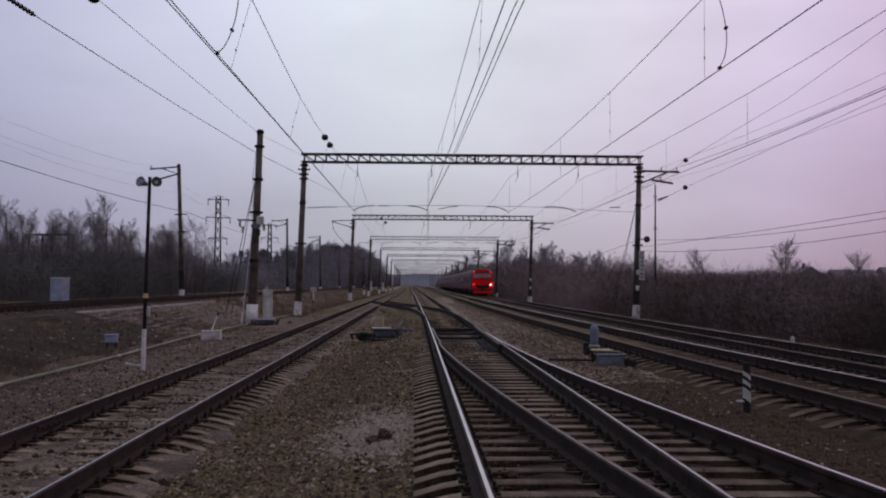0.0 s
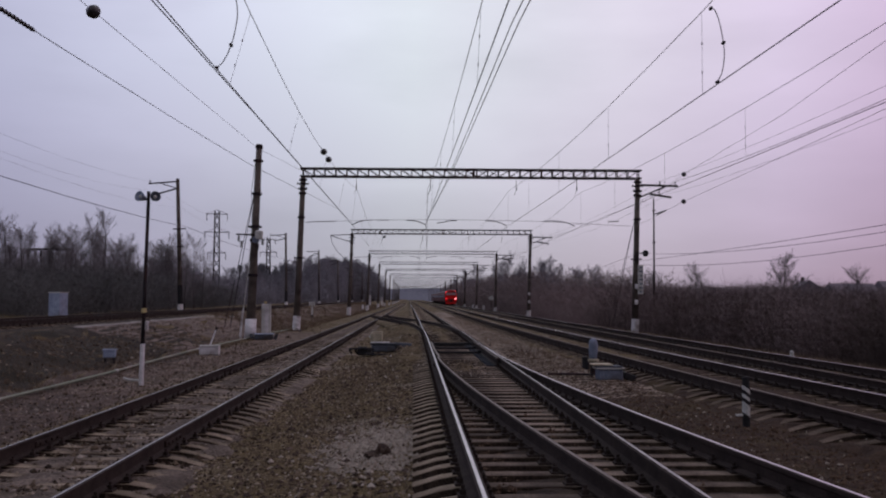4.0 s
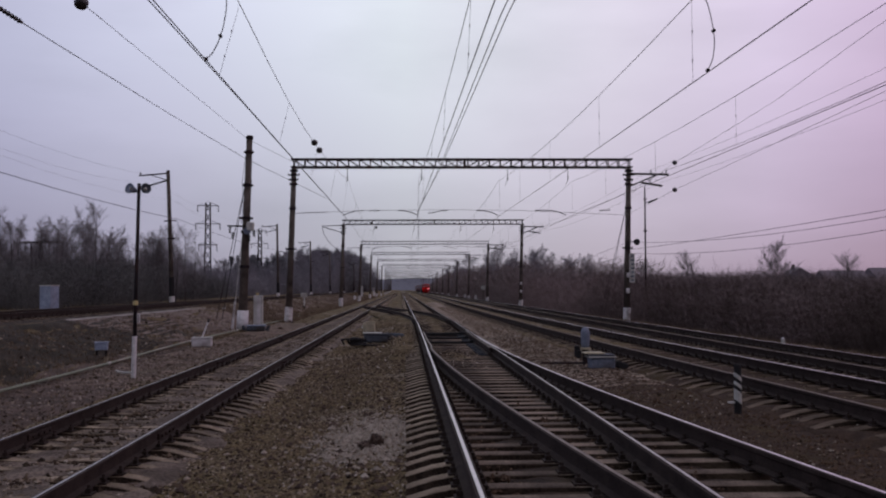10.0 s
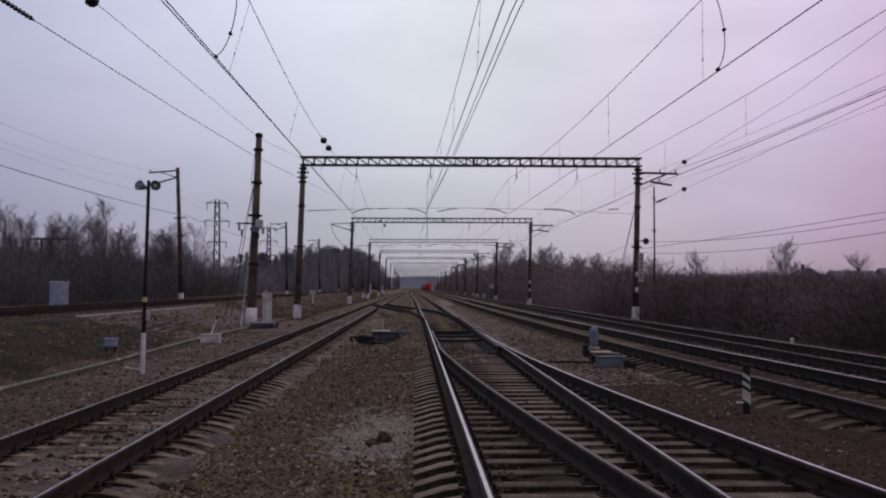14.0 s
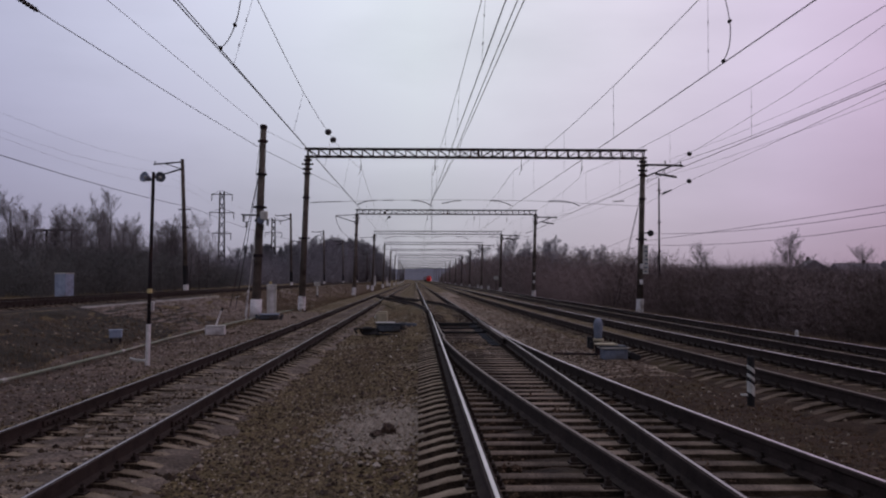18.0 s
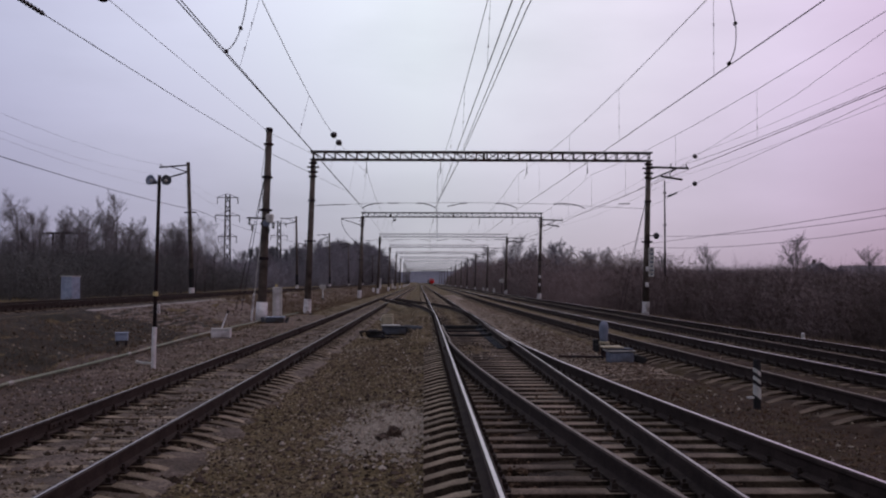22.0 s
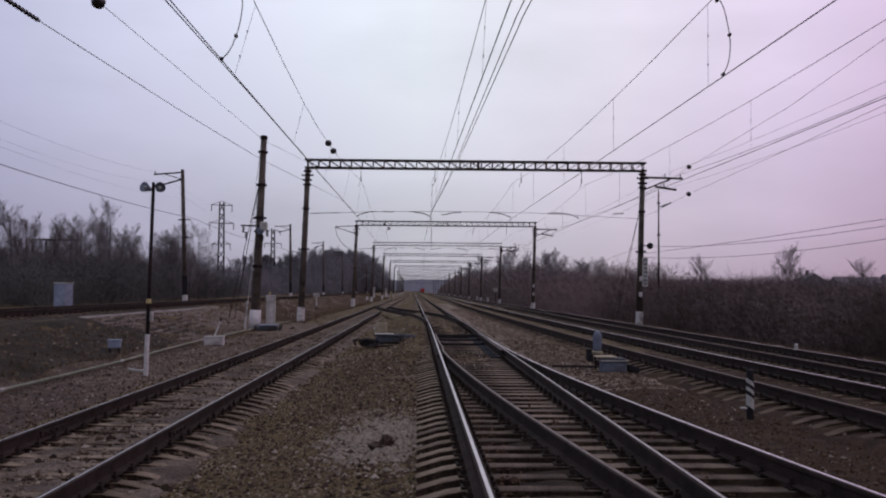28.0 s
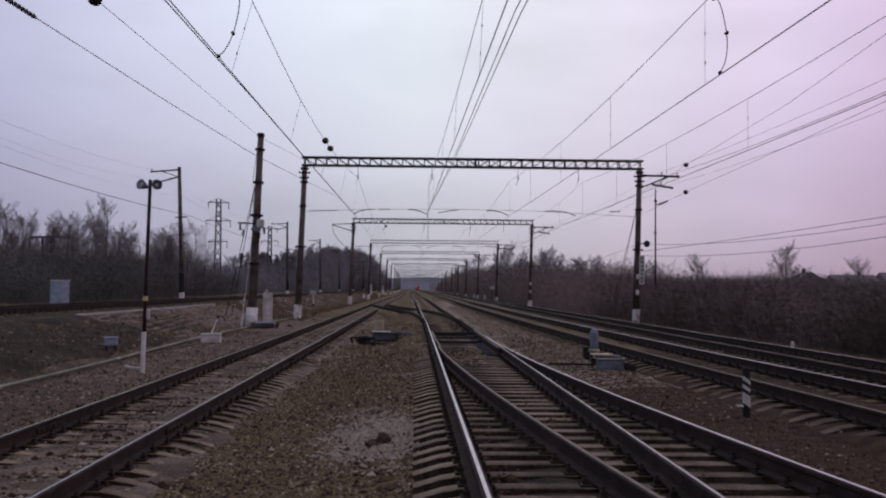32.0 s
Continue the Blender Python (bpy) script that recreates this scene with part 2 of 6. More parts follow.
M_WIREMID = material("grey_wire", (0.10, 0.092, 0.11), (0.16, 0.146, 0.17), 5, 50, 0.6, 0.3, 0)
M_WIREPALE = material("pale_wire", (0.18, 0.17, 0.2), (0.26, 0.24, 0.28), 5, 50, 0.6, 0.3, 0)
M_PIPE = material("greenish_pipe", (0.12, 0.15, 0.105), (0.27, 0.29, 0.22), 1.2, 30, 0.8, 0, 0.2, (0.30, 0.28, 0.23))
M_BARK = material("bark", (0.022, 0.018, 0.017), (0.06, 0.048, 0.042), 2, 30, 0.95, 0, 0.4, None, 0.25)
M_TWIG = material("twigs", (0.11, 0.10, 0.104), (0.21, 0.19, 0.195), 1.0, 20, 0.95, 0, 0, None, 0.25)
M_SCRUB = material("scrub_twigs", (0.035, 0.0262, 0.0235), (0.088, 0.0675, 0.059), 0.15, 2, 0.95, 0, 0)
# scrub colour again, lifted to paint in the haze farther off
M_HAZESCRUB = material("hazed_scrub_twigs", (0.13, 0.100, 0.096), (0.25, 0.192, 0.186), 0.12, 2, 0.95, 0, 0)
M_SOILSTONE = material("soiled_gravel", (0.022, 0.013, 0.008), (0.13, 0.085, 0.055), 7, 50, 0.95, 0, 0.2)
M_SLOPE = material("grey_brown_soil", (0.014, 0.0110, 0.0085), (0.063, 0.050, 0.038), 1.6, 22, 0.95, 0, 1.0, (0.024, 0.020, 0.013), depth=0.08)
M_SIDESOIL = material("brown_cess", (0.054, 0.038, 0.029), (0.22, 0.162, 0.125), 3, 30, 0.95, 0, 1.0, (0.085, 0.067, 0.043), depth=0.04)
M_FARSLOPE = material("reddish_soil", (0.075, 0.058, 0.048), (0.235, 0.183, 0.155), 1.8, 24, 0.95, 0, 1.0, (0.11, 0.077, 0.06), depth=0.06)
M_DRYSTRIP = material("dry_gravel", (0.11, 0.085, 0.063), (0.35, 0.278, 0.215), 1.6, 26, 0.95, 0, 1.0, (0.10, 0.075, 0.05), depth=0.04)
M_SHOULDER = material("grey_ballast", (0.13, 0.115, 0.105), (0.36, 0.325, 0.30), 2.0, 22, 0.95, 0, 1.0, (0.14, 0.11, 0.09), depth=0.05)
M_WESTBED = material("reddish_ballast", (0.040, 0.0305, 0.0245), (0.215, 0.170, 0.136), 2.0, 24, 0.95, 0, 1.0, (0.062, 0.047, 0.036), depth=0.05)
M_CESS = material("dark_cess", (0.032, 0.0225, 0.018), (0.135, 0.098, 0.078), 2.4, 30, 0.95, 0, 1.0, (0.05, 0.036, 0.028), depth=0.04)
M_GRASS = material("dry_grass", (0.10, 0.072, 0.048), (0.21, 0.157, 0.107), 0.5, 8, 0.95, 0, 0)
# needles much paler than foliage is, with the haze painted in
M_HAZENEEDLE = material("hazed_needles", (0.15, 0.151, 0.165), (0.29, 0.291, 0.31), 0.4, 6, 0.95, 0, 0, None, 0.25)
# brown of the eastern wood, paled in the colour for haze
M_HAZEEAST = material("hazed_brown_twigs", (0.13, 0.105, 0.100), (0.25, 0.203, 0.195), 0.12, 2, 0.95, 0, 0)
# twigs of far trees: pale blue-grey puts the distance haze into the colour
M_HAZETWIG = material("hazed_far_twigs", (0.18, 0.172, 0.19), (0.30, 0.29, 0.315), 0.15, 2, 0.95, 0, 0, None, 0.2)
# mauve brown of the horizon woodland, its haze mixed into the colour
M_HAZEHORIZON = material("hazed_horizon_twigs", (0.15, 0.12, 0.128), (0.25, 0.205, 0.212), 0.1, 2, 0.95, 0, 0)
# pale blue of the ridge is mist painted into its colour
M_HAZERIDGE = material("far_wood", (0.27, 0.29, 0.35), (0.36, 0.375, 0.43), 0.05, 0.4, 1.0, 0, 0)
M_RED = material("train_red", (0.66, 0.009, 0.009), (0.82, 0.014, 0.014), 0.6, 8, 0.5, 0, 0.05, (0.58, 0.01, 0.01))
# pinkish base colour paints the sky's reflection on the windscreen
M_SKYSCREEN = material("windscreen_with_painted_sky", (0.20, 0.10, 0.11), (0.30, 0.16, 0.17), 0.6, 5, 0.25, 0, 0.02)
M_TRAINSIDE = material("dusty_red_side", (0.10, 0.030, 0.034), (0.17, 0.050, 0.052), 0.6, 8, 0.6, 0, 0.05, (0.08, 0.05, 0.052))
M_WESTSCRUB = material("grey_undergrowth", (0.060, 0.060, 0.060), (0.14, 0.137, 0.132), 0.12, 4, 0.95, 0, 0)
M_PALESTONE = material("pale_gravel", (0.15, 0.126, 0.099), (0.38, 0.332, 0.27), 9, 60, 0.95, 0, 0.2)
M_TRAINGREY = material("train_grey", (0.09, 0.075, 0.08), (0.15, 0.13, 0.135), 0.6, 8, 0.5, 0, 0.05)
M_TRAINROOF = material("train_roof", (0.06, 0.055, 0.06), (0.12, 0.11, 0.11), 0.8, 10, 0.7, 0, 0.1)
M_GLASS = material("dark_glass", (0.01, 0.01, 0.012), (0.02, 0.02, 0.024), 1, 5, 0.08, 0, 0)
M_TAIL = glow("tail_lamp", (1.0, 0.05, 0.06), 3.0)
M_DIMLAMP = glow("dim_red_lamp", (1.0, 0.02, 0.03), 2.0)
M_HEAD = glow("bright_lamp", (1.0, 0.26, 0.29), 5.0)
M_HOUSE = material("house_wall", (0.12, 0.10, 0.1), (0.2, 0.17, 0.16), 0.7, 8, 0.9, 0, 0.1)
# dark roofing lightened toward mauve, as haze painted over the distance
M_HAZEROOF = material("hazed_house_roof", (0.13, 0.11, 0.125), (0.18, 0.155, 0.17), 0.8, 10, 0.8, 0, 0.1)
M_BRICK = material("tower_brick", (0.05, 0.032, 0.034), (0.085, 0.052, 0.052), 1.2, 12, 0.9, 0, 0.1)


# ---- building blocks ----
def part(name, bm, mat, parent=None, label="", smooth=False):
    me = bpy.data.meshes.new(name)
    bm.to_mesh(me)
    bm.free()
    for m in mat if isinstance(mat, (list, tuple)) else [mat]:
        me.materials.append(m)
    if smooth:
        for p in me.polygons:
            p.use_smooth = True
    ob = new(name, me)
    if parent:
        ob.parent = parent
    if label:
        tagged(ob, label)
    return ob


def raw(name, verts, faces, mat, parent=None):
    me = bpy.data.meshes.new(name)
    me.from_pydata(verts, [], faces)
    for m in mat if isinstance(mat, (list, tuple)) else [mat]:
        me.materials.append(m)
    ob = new(name, me)
    if parent:
        ob.parent = parent
    return ob


def thing(name, label, category, x=0, y=0, z=0, rz=0, group="", rx=0, ry=0):
    ob = new(name)
    ob.matrix_world = pose(x, y, z, rx, ry, rz)
    return tagged(ob, label, category, group)


def box(bm, cx, cy, cz, sx, sy, sz, m=None, bevel=0.0):
    """A box round its centre, edges optionally bevelled, turned by the matrix m first."""
    base = Matrix.Translation((cx, cy, cz)) @ (m or Matrix()) @ Matrix.Diagonal((sx, sy, sz, 1))
    made = bmesh.ops.create_cube(bm, size=1, matrix=base)["verts"]
    if bevel:
        edges = {e for v in made for e in v.link_edges}
        bmesh.ops.bevel(bm, geom=list(edges), offset=bevel, segments=1, affect="EDGES")


def rod(bm, p0, p1, r0, r1=None, n=6, caps=True):
    p0, p1 = Vector(p0), Vector(p1)
    d = p1 - p0
    m = Matrix.Translation((p0 + p1) / 2) @ d.to_track_quat("Z", "Y").to_matrix().to_4x4()
    bmesh.ops.create_cone(bm, cap_ends=caps, segments=n, radius1=r0, radius2=r0 if r1 is None else r1, depth=d.length, matrix=m)


def bar(bm, p0, p1, w, h):
    """A straight square bar from p0 to p1."""
    p0, p1 = Vector(p0), Vector(p1)
    d = p1 - p0
    q = d.to_track_quat("X", "Z").to_matrix().to_4x4()
    c = (p0 + p1) / 2
    box(bm, c.x, c.y, c.z, d.length, w, h, q)


def tube(bm, pts, r, n=5):
    """A round wire along a line of points."""
    pts = [Vector(p) for p in pts]
    rings = []
    for i, p in enumerate(pts):
        d = (pts[min(i + 1, len(pts) - 1)] - pts[max(i - 1, 0)]).normalized()
        q = d.to_track_quat("Z", "Y").to_matrix()
        rings.append([bm.verts.new(p + q @ Vector((r * math.cos(2 * math.pi * k / n), r * math.sin(2 * math.pi * k / n), 0))) for k in range(n)])
    for a, b in zip(rings, rings[1:]):
        for k in range(n):
            bm.faces.new((a[k], a[(k + 1) % n], b[(k + 1) % n], b[k]))


def lathe(bm, profile, m=None, n=12):
    """A turned body: (radius, height) pairs about the z axis."""
    m = m or Matrix()
    rings = [[bm.verts.new(m @ Vector((r * math.cos(2 * math.pi * k / n), r * math.sin(2 * math.pi * k / n), z))) for k in range(n)] for r, z in profile]
    for a, b in zip(rings, rings[1:]):
        for k in range(n):
            bm.faces.new((a[k], a[(k + 1) % n], b[(k + 1) % n], b[k]))
    bm.faces.new(rings[0][::-1])
    bm.faces.new(rings[-1])


def discs(bm, p0, p1, r, count, core=0.025):
    """A string of insulator discs between two points."""
    p0, p1 = Vector(p0), Vector(p1)
    rod(bm, p0, p1, core, n=6)
    d = (p1 - p0) / count
    for i in range(count):
        c = p0 + d * (i + 0.5)
        rod(bm, c - d * 0.28, c + d * 0.28, r, r * 0.45, n=10)


# ---- ground ----
SPOTS = [(-400, 0.6), (-60, 0.5), (-24, 0.3), (-17.4, 0.32), (-16.2, 0.36), (-11.9, 0.34), (-11.3, 0.22), (-8.6, -0.50), (-7.2, -0.56), (-5.7, -0.58),
         (-5.3, -0.61), (-4.75, -0.64), (-3.05, -0.64), (-2.5, -0.62), (-2.0, -0.60), (-1.2, -0.5), (-0.5, -0.38), (-0.05, -0.36), (0.35, -0.36), (0.7, -0.36), (2.9, -0.36), (3.4, -0.32), (4.2, -0.31), (4.7, -0.33), (7.6, -0.33), (8.5, -0.42),
         (9.0, -0.60), (12.0, -0.60), (12.5, -0.56), (13.6, -0.68), (14.6, -1.0), (17.5, -2.3), (30, -3.0), (400, -3.0)]


def lie(x):
    xs = [s[0] for s in SPOTS]
    return float(np.interp(x, xs, [s[1] for s in SPOTS]))


def ground_z(x, y):
    near = 1.0 if -11.0 < x < 14 else 0.35
    z = lie(x) + 0.030 * near * noise.noise((x * 0.8, y * 0.8, 0)) + 0.020 * near * noise.noise((x * 3.1, y * 3.1, 5))
    if -11.4 < x < -8.0:
        z += 0.22 * noise.noise((x * 0.6, y * 0.35, 3)) + 0.09 * noise.noise((x * 1.9, y * 1.3, 3))
    return z


gx = [-2500, -1200, -600, -300, -150, -90, -60, -45, -34, -28, -24, -20, -17.6] + list(np.arange(-16.4, -8.6, 0.35)) + list(np.arange(-8.5, 4.9, 0.12)) + list(np.arange(5.0, 15, 0.3)) + [16, 17.5, 20, 24, 30, 40, 60, 90, 150, 300, 600, 1200, 2500]
gy = [-600, -200, -80, -30, -10, 0, 3] + list(np.arange(5, 20, 0.14)) + list(np.arange(20, 40, 0.3)) + list(np.arange(40, 80, 0.9)) + list(np.arange(80, 200, 4)) + [200, 230, 280, 350, 450, 600, 800, 1100, 1500, 2000, 2600, 3600]
gverts = [(x, y, ground_z(x, y)) for y in gy for x in gx]
W_ = len(gx)
gfaces = [(j * W_ + i, j * W_ + i + 1, (j + 1) * W_ + i + 1, (j + 1) * W_ + i) for j in range(len(gy) - 1) for i in range(W_ - 1)]
ground = raw("ground", gverts, gfaces, M_GROUND)
tagged(ground, "brown gravel and soil trackbed with dry grass patches", "ground", kind="structure")
for p in ground.data.polygons:
    p.use_smooth = True


# ---- tracks ----
def bend(y):
    """The line swings slightly to the west far ahead."""
    return -0.0075 * max(y - 350, 0) * min(max(y - 350, 0) / 60, 1)


def x_a(y):
    """The middle track draws toward the western one past the switch."""
    return 1.31 + bend(y) - 0.0047 * min(max(y - 37, 0), 270) * min(max(y - 37, 0) / 12, 1)


def x_b(y):
    return 1.31 + (0.00222 * (29.5 - y) ** 2 if 0 < y < 29.5 else 0.00222 * 29.5 ** 2 - 0.131 * y if y <= 0 else 0)


def x_c(y):
    return 5.3 + 1.45 * math.exp(-max(y, -10) / 30) + bend(y)


def x_cross(y):
    """The crossover that leaves the middle track and joins the western one."""
    s = min(max((y - 44) / 74, 0), 1)
    return x_a(y) + (-3.89 - x_a(y)) * (3 * s * s - 2 * s ** 3)


RAIL = [(-0.023, 0), (0.023, 0), (0.036, -0.008), (0.036, -0.036), (0.010, -0.048), (0.010, -0.145), (0.075, -0.165), (0.075, -0.18), (-0.075, -0.18), (-0.075, -0.165), (-0.010, -0.145), (-0.010, -0.048), (-0.036, -0.036), (-0.036, -0.008)]


def rail(parent, pts, z, top, name="rail", band=0.012):
    """A rail of true section along (x, y) points; its running face is worn bright."""
    verts, faces, n = [], [], len(RAIL)
    section = [(math.copysign(band, u), v) if v == 0 else (u, v) for u, v in RAIL]
    for i, (x, y) in enumerate(pts):
        (xa, ya), (xb, yb) = pts[max(i - 1, 0)], pts[min(i + 1, len(pts) - 1)]
        d = Vector((xb - xa, yb - ya)).normalized()
        verts += [(x + d.y * u, y - d.x * u, z + v) for u, v in section]
    for i in range(len(pts) - 1):
        faces += [(i * n + k, (i + 1) * n + k, (i + 1) * n + (k + 1) % n, i * n + (k + 1) % n) for k in range(n)]
    faces += [tuple(range(n)), tuple(range((len(pts) - 1) * n, len(pts) * n))[::-1]]
    ob = raw(name, verts, faces, [M_RAILSIDE, top], parent)
    for k in range(0, (len(pts) - 1) * n, n):
        ob.data.polygons[k].material_index = 1
    return ob


def sleeper_mesh(left, right, name, mat, seats):
    """A concrete sleeper across x from left to right: raised rail seats, sloping ends, pads and clips at the seats; its
    long sides are painted dark as gap shade.
    """
    xs = [left, left + 0.24, left + 0.42] + ([-0.35, 0.35] if left < -1 else []) + [right - 0.42, right - 0.24, right]
    tops = [-0.30, -0.23, -0.20] + ([-0.225, -0.225] if left < -1 else []) + [-0.20, -0.23, -0.30]
    bm = bmesh.new()
    rows = []
    for x, z in zip(xs, tops):
        rows.append([bm.verts.new((x, s, zz)) for s, zz in ((-0.14, -0.42), (-0.10, z - 0.008), (-0.085, z), (0.085, z), (0.10, z - 0.008), (0.14, -0.42))])
    for a, b in zip(rows, rows[1:]):
        for k in range(5):
            bm.faces.new((a[k], a[k + 1], b[k + 1], b[k]))
    bm.faces.new(rows[0][::-1])
    bm.faces.new(rows[-1])
    plain = len(bm.faces)
    for s in seats:
        box(bm, s, 0, -0.193, 0.30, 0.16, 0.018)
        for side in (-1, 1):
            box(bm, s + side * 0.105, 0, -0.165, 0.05, 0.07, 0.05)
            rod(bm, (s + side * 0.105, 0, -0.15), (s + side * 0.105, 0, -0.11), 0.016, n=5)
    me = bpy.data.meshes.new(name)
    bm.normal_update()
    bm.to_mesh(me)
    bm.free()
    me.materials.append(mat)
    me.materials.append(M_RAILSIDE)
    me.materials.append(M_OILBEDSHADE)
    # faces along the gaps take the near-black colour, shade painted on
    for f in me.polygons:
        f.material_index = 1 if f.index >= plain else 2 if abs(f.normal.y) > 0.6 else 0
    return me


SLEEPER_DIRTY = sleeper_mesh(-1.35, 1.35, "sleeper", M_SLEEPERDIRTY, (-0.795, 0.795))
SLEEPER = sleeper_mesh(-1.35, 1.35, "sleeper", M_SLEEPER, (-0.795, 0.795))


def line_of(fx, off, ys):
    return [(fx(y) + off, y) for y in ys]


def sleepers(parent, fx, z, y0, y1, far, step=0.545, mesh=None):
    """Each near sleeper a piece of its own; the far ones joined."""
    y, k = y0, 0
    while y < y1:
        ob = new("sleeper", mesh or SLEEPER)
        ob.parent = parent
        a = math.atan2(fx(y + 0.5) - fx(y - 0.5), 1)
        ob.matrix_local = pose(fx(y) + 0.02 * math.sin(k * 2.1), y + 0.015 * math.sin(k * 3.7), z + 0.006 * math.sin(k * 1.3), 0, 0, -math.degrees(a) + 0.8 * math.sin(k * 5.1))
        y, k = y + step, k + 1
    verts, faces = [], []
    while y < far:
        x, b = fx(y), len(verts)
        verts += [(x + u, y + v, z + w) for u, v, w in ((-1.35, -0.1, -0.3), (1.35, -0.1, -0.3), (1.35, 0.1, -0.3), (-1.35, 0.1, -0.3), (-1.2, -0.09, -0.21), (1.2, -0.09, -0.21), (1.2, 0.09, -0.21), (-1.2, 0.09, -0.21))]
        faces += [tuple(b + q for q in f) for f in ((4, 5, 6, 7), (0, 1, 5, 4), (2, 3, 7, 6), (0, 4, 7, 3), (1, 2, 6, 5))]
        y += step
    if faces:
        tagged(raw("far_sleepers", verts, faces, M_SLEEPER, parent), kind="stuff")


def ballast_bed(fx, z, y0, y1, mat, label, half=1.55, left=None, right=None, seed=0, lift=0.0, taper=0.0, rough=1.0):
    """The ballast of one track, heaped between the rails and falling away past the sleeper ends."""
    ys = list(np.arange(y0, min(y1, 4), 0.5)) + list(np.arange(max(y0, 4), min(y1, 40), 0.13)) + list(np.arange(max(y0, 40), min(y1, 90), 0.5)) + list(np.arange(90, y1, 4.0))
    us = list(np.linspace(-1, 1, 30))
    verts, faces = [], []
    for y in ys:
        a, b = fx(y) - half if left is None else left(y), fx(y) + half if right is None else right(y)
        for u in us:
            x = a + (b - a) * (u + 1) / 2
            edge = min(x - a, b - x)
            h = float(np.interp(edge, (0, 0.12, 0.25, 0.55, 0.8, 1.3), (-0.45, -0.345, -0.305, -0.272, -0.255, -0.236)))
            verts.append((x, y, (z(y) if callable(z) else z) + lift - (max(0, 1 - (y - y0) / taper) * 0.22 if taper else 0) + h + rough * (0.020 * noise.noise((x * 4, y * 4, seed)) + 0.030 * noise.noise((x * 1.3, y * 1.3, seed + 4)))))
    w = len(us)
    faces = [(j * w + i, j * w + i + 1, (j + 1) * w + i + 1, (j + 1) * w + i) for j in range(len(ys) - 1) for i in range(w - 1)]
    ob = tagged(raw("ballast_bed", verts, faces, mat), label, "ballast", kind="structure")
    for p in ob.data.polygons:
        p.use_smooth = True


ballast_bed(lambda y: -3.89 + bend(y), -0.32, -14, 500, M_WESTBED, "dark reddish gravel ballast of the western track", seed=1, lift=0.004, rough=1.9, half=1.7)
ballast_bed(x_a, 0, -14, 60, M_OILBEDSHADE, "dark oily ballast of the turnout", left=lambda y: 0.12 + 0.1 * noise.noise((0, y * 0.7, 3)), right=lambda y: max(x_b(y), 1.31) + 1.55, seed=2, lift=-0.008, rough=1.6)
ballast_bed(x_a, 0, 60, 500, M_GROUND, "brown ballast of the middle track", seed=3)
ballast_bed(x_c, 0, -14, 27, M_SOIL, "dark soiled ballast of the eastern track", seed=5, lift=0.026, rough=1.6)
ballast_bed(x_c, 0, 26.7, 500, M_GROUND, "brown ballast of the eastern track farther on", seed=5, lift=0.022)
ballast_bed(lambda y: 10.5 + bend(y), -0.27, -14, 500, M_OILBEDSHADE, "dark ballast of the outer track", seed=7, lift=0.03)
ballast_bed(lambda y: -13.9 + bend(y), 0.66, 10, 300, M_OILBEDSHADE, "dark ballast of the embankment track", seed=9, half=1.9)


ballast_bed(x_cross, lambda y: -0.03 - 0.32 * min(max((y - 60) / 50, 0), 1), 58, 112, M_GROUND, "brown ballast of the crossover", seed=15, lift=0.03, half=1.7, taper=9.0)
# the switch end of the turnout lies buried in ballast
ballast_bed(x_a, 0, 20.0, 26.5, M_GROUND, "brown ballast heaped between the switch rails", left=lambda y: 0.66 + max(0, y - 24.5) * 0.16 + 0.1 * noise.noise((3, y * 0.9, 0)), right=lambda y: 1.78 - max(0, y - 23.5) * 0.14 + 0.12 * noise.noise((7, y * 0.9, 0)), seed=11, lift=0.09, taper=3.0, rough=1.8)
ballast_bed(x_a, 0, 35.6, 60, M_GROUND, "brown ballast beyond the switch", left=lambda y: 0.56, right=lambda y: 2.04, seed=13, lift=0.068, taper=1.5)
ballast_bed(x_a, 0, 24.0, 60, M_GROUND, "brown ballast over the bearer ends", left=lambda y: -0.55, right=lambda y: 0.47, seed=12, lift=0.085, taper=4.0)


def soil_strip(x0, x1, y0, y1, label, mat=None):
    """Dark trodden soil lying on the gravel between two tracks, with a ragged edge."""
    ys = list(np.arange(y0, 36, 0.16)) + list(np.arange(36, y1, 0.8))
    verts, w = [], 18
    for y in ys:
        a, b = x0(y) + 0.15 * noise.noise((1, y * 0.6, 0)), x1(y) + 0.15 * noise.noise((2, y * 0.6, 0))
        for k in range(w):
            x = a + (b - a) * k / (w - 1)
            edge = min(k, w - 1 - k)
            verts.append((x, y, ground_z(x, y) + (0.018 if edge > 1 else 0.008 if edge else -0.02) + 0.012 * noise.noise((x * 5, y * 5, 2))))
    faces = [(j * w + i, j * w + i + 1, (j + 1) * w + i + 1, (j + 1) * w + i) for j in range(len(ys) - 1) for i in range(w - 1)]
    ob = tagged(raw("soil_strip", verts, faces, mat or M_SOIL), label, "soil", kind="structure")
    for p in ob.data.polygons:
        p.use_smooth = True


soil_strip(lambda y: max(x_b(y), 1.31) + 1.35, lambda y: x_c(y) - 1.25, 3, 19.5, "dark brown soil between the turnout and the next track")
soil_strip(lambda y: x_c(y) + 1.3, lambda y: 9.2, 4, 32, "dark soil between the two eastern tracks")
soil_strip(lambda y: max(x_b(y), 1.31) + 1.2, lambda y: x_c(y) - 1.2, 17.5, 130, "pale dry gravel and grass between the middle tracks", M_DRYSTRIP)
soil_strip(lambda y: -12.2, lambda y: -8.2, 8, 46, "grey brown soil of the embankment slope", M_SLOPE)
soil_strip(lambda y: -12.2, lambda y: -7.9, 45.5, 190, "reddish dry soil of the embankment slope farther on", M_FARSLOPE)
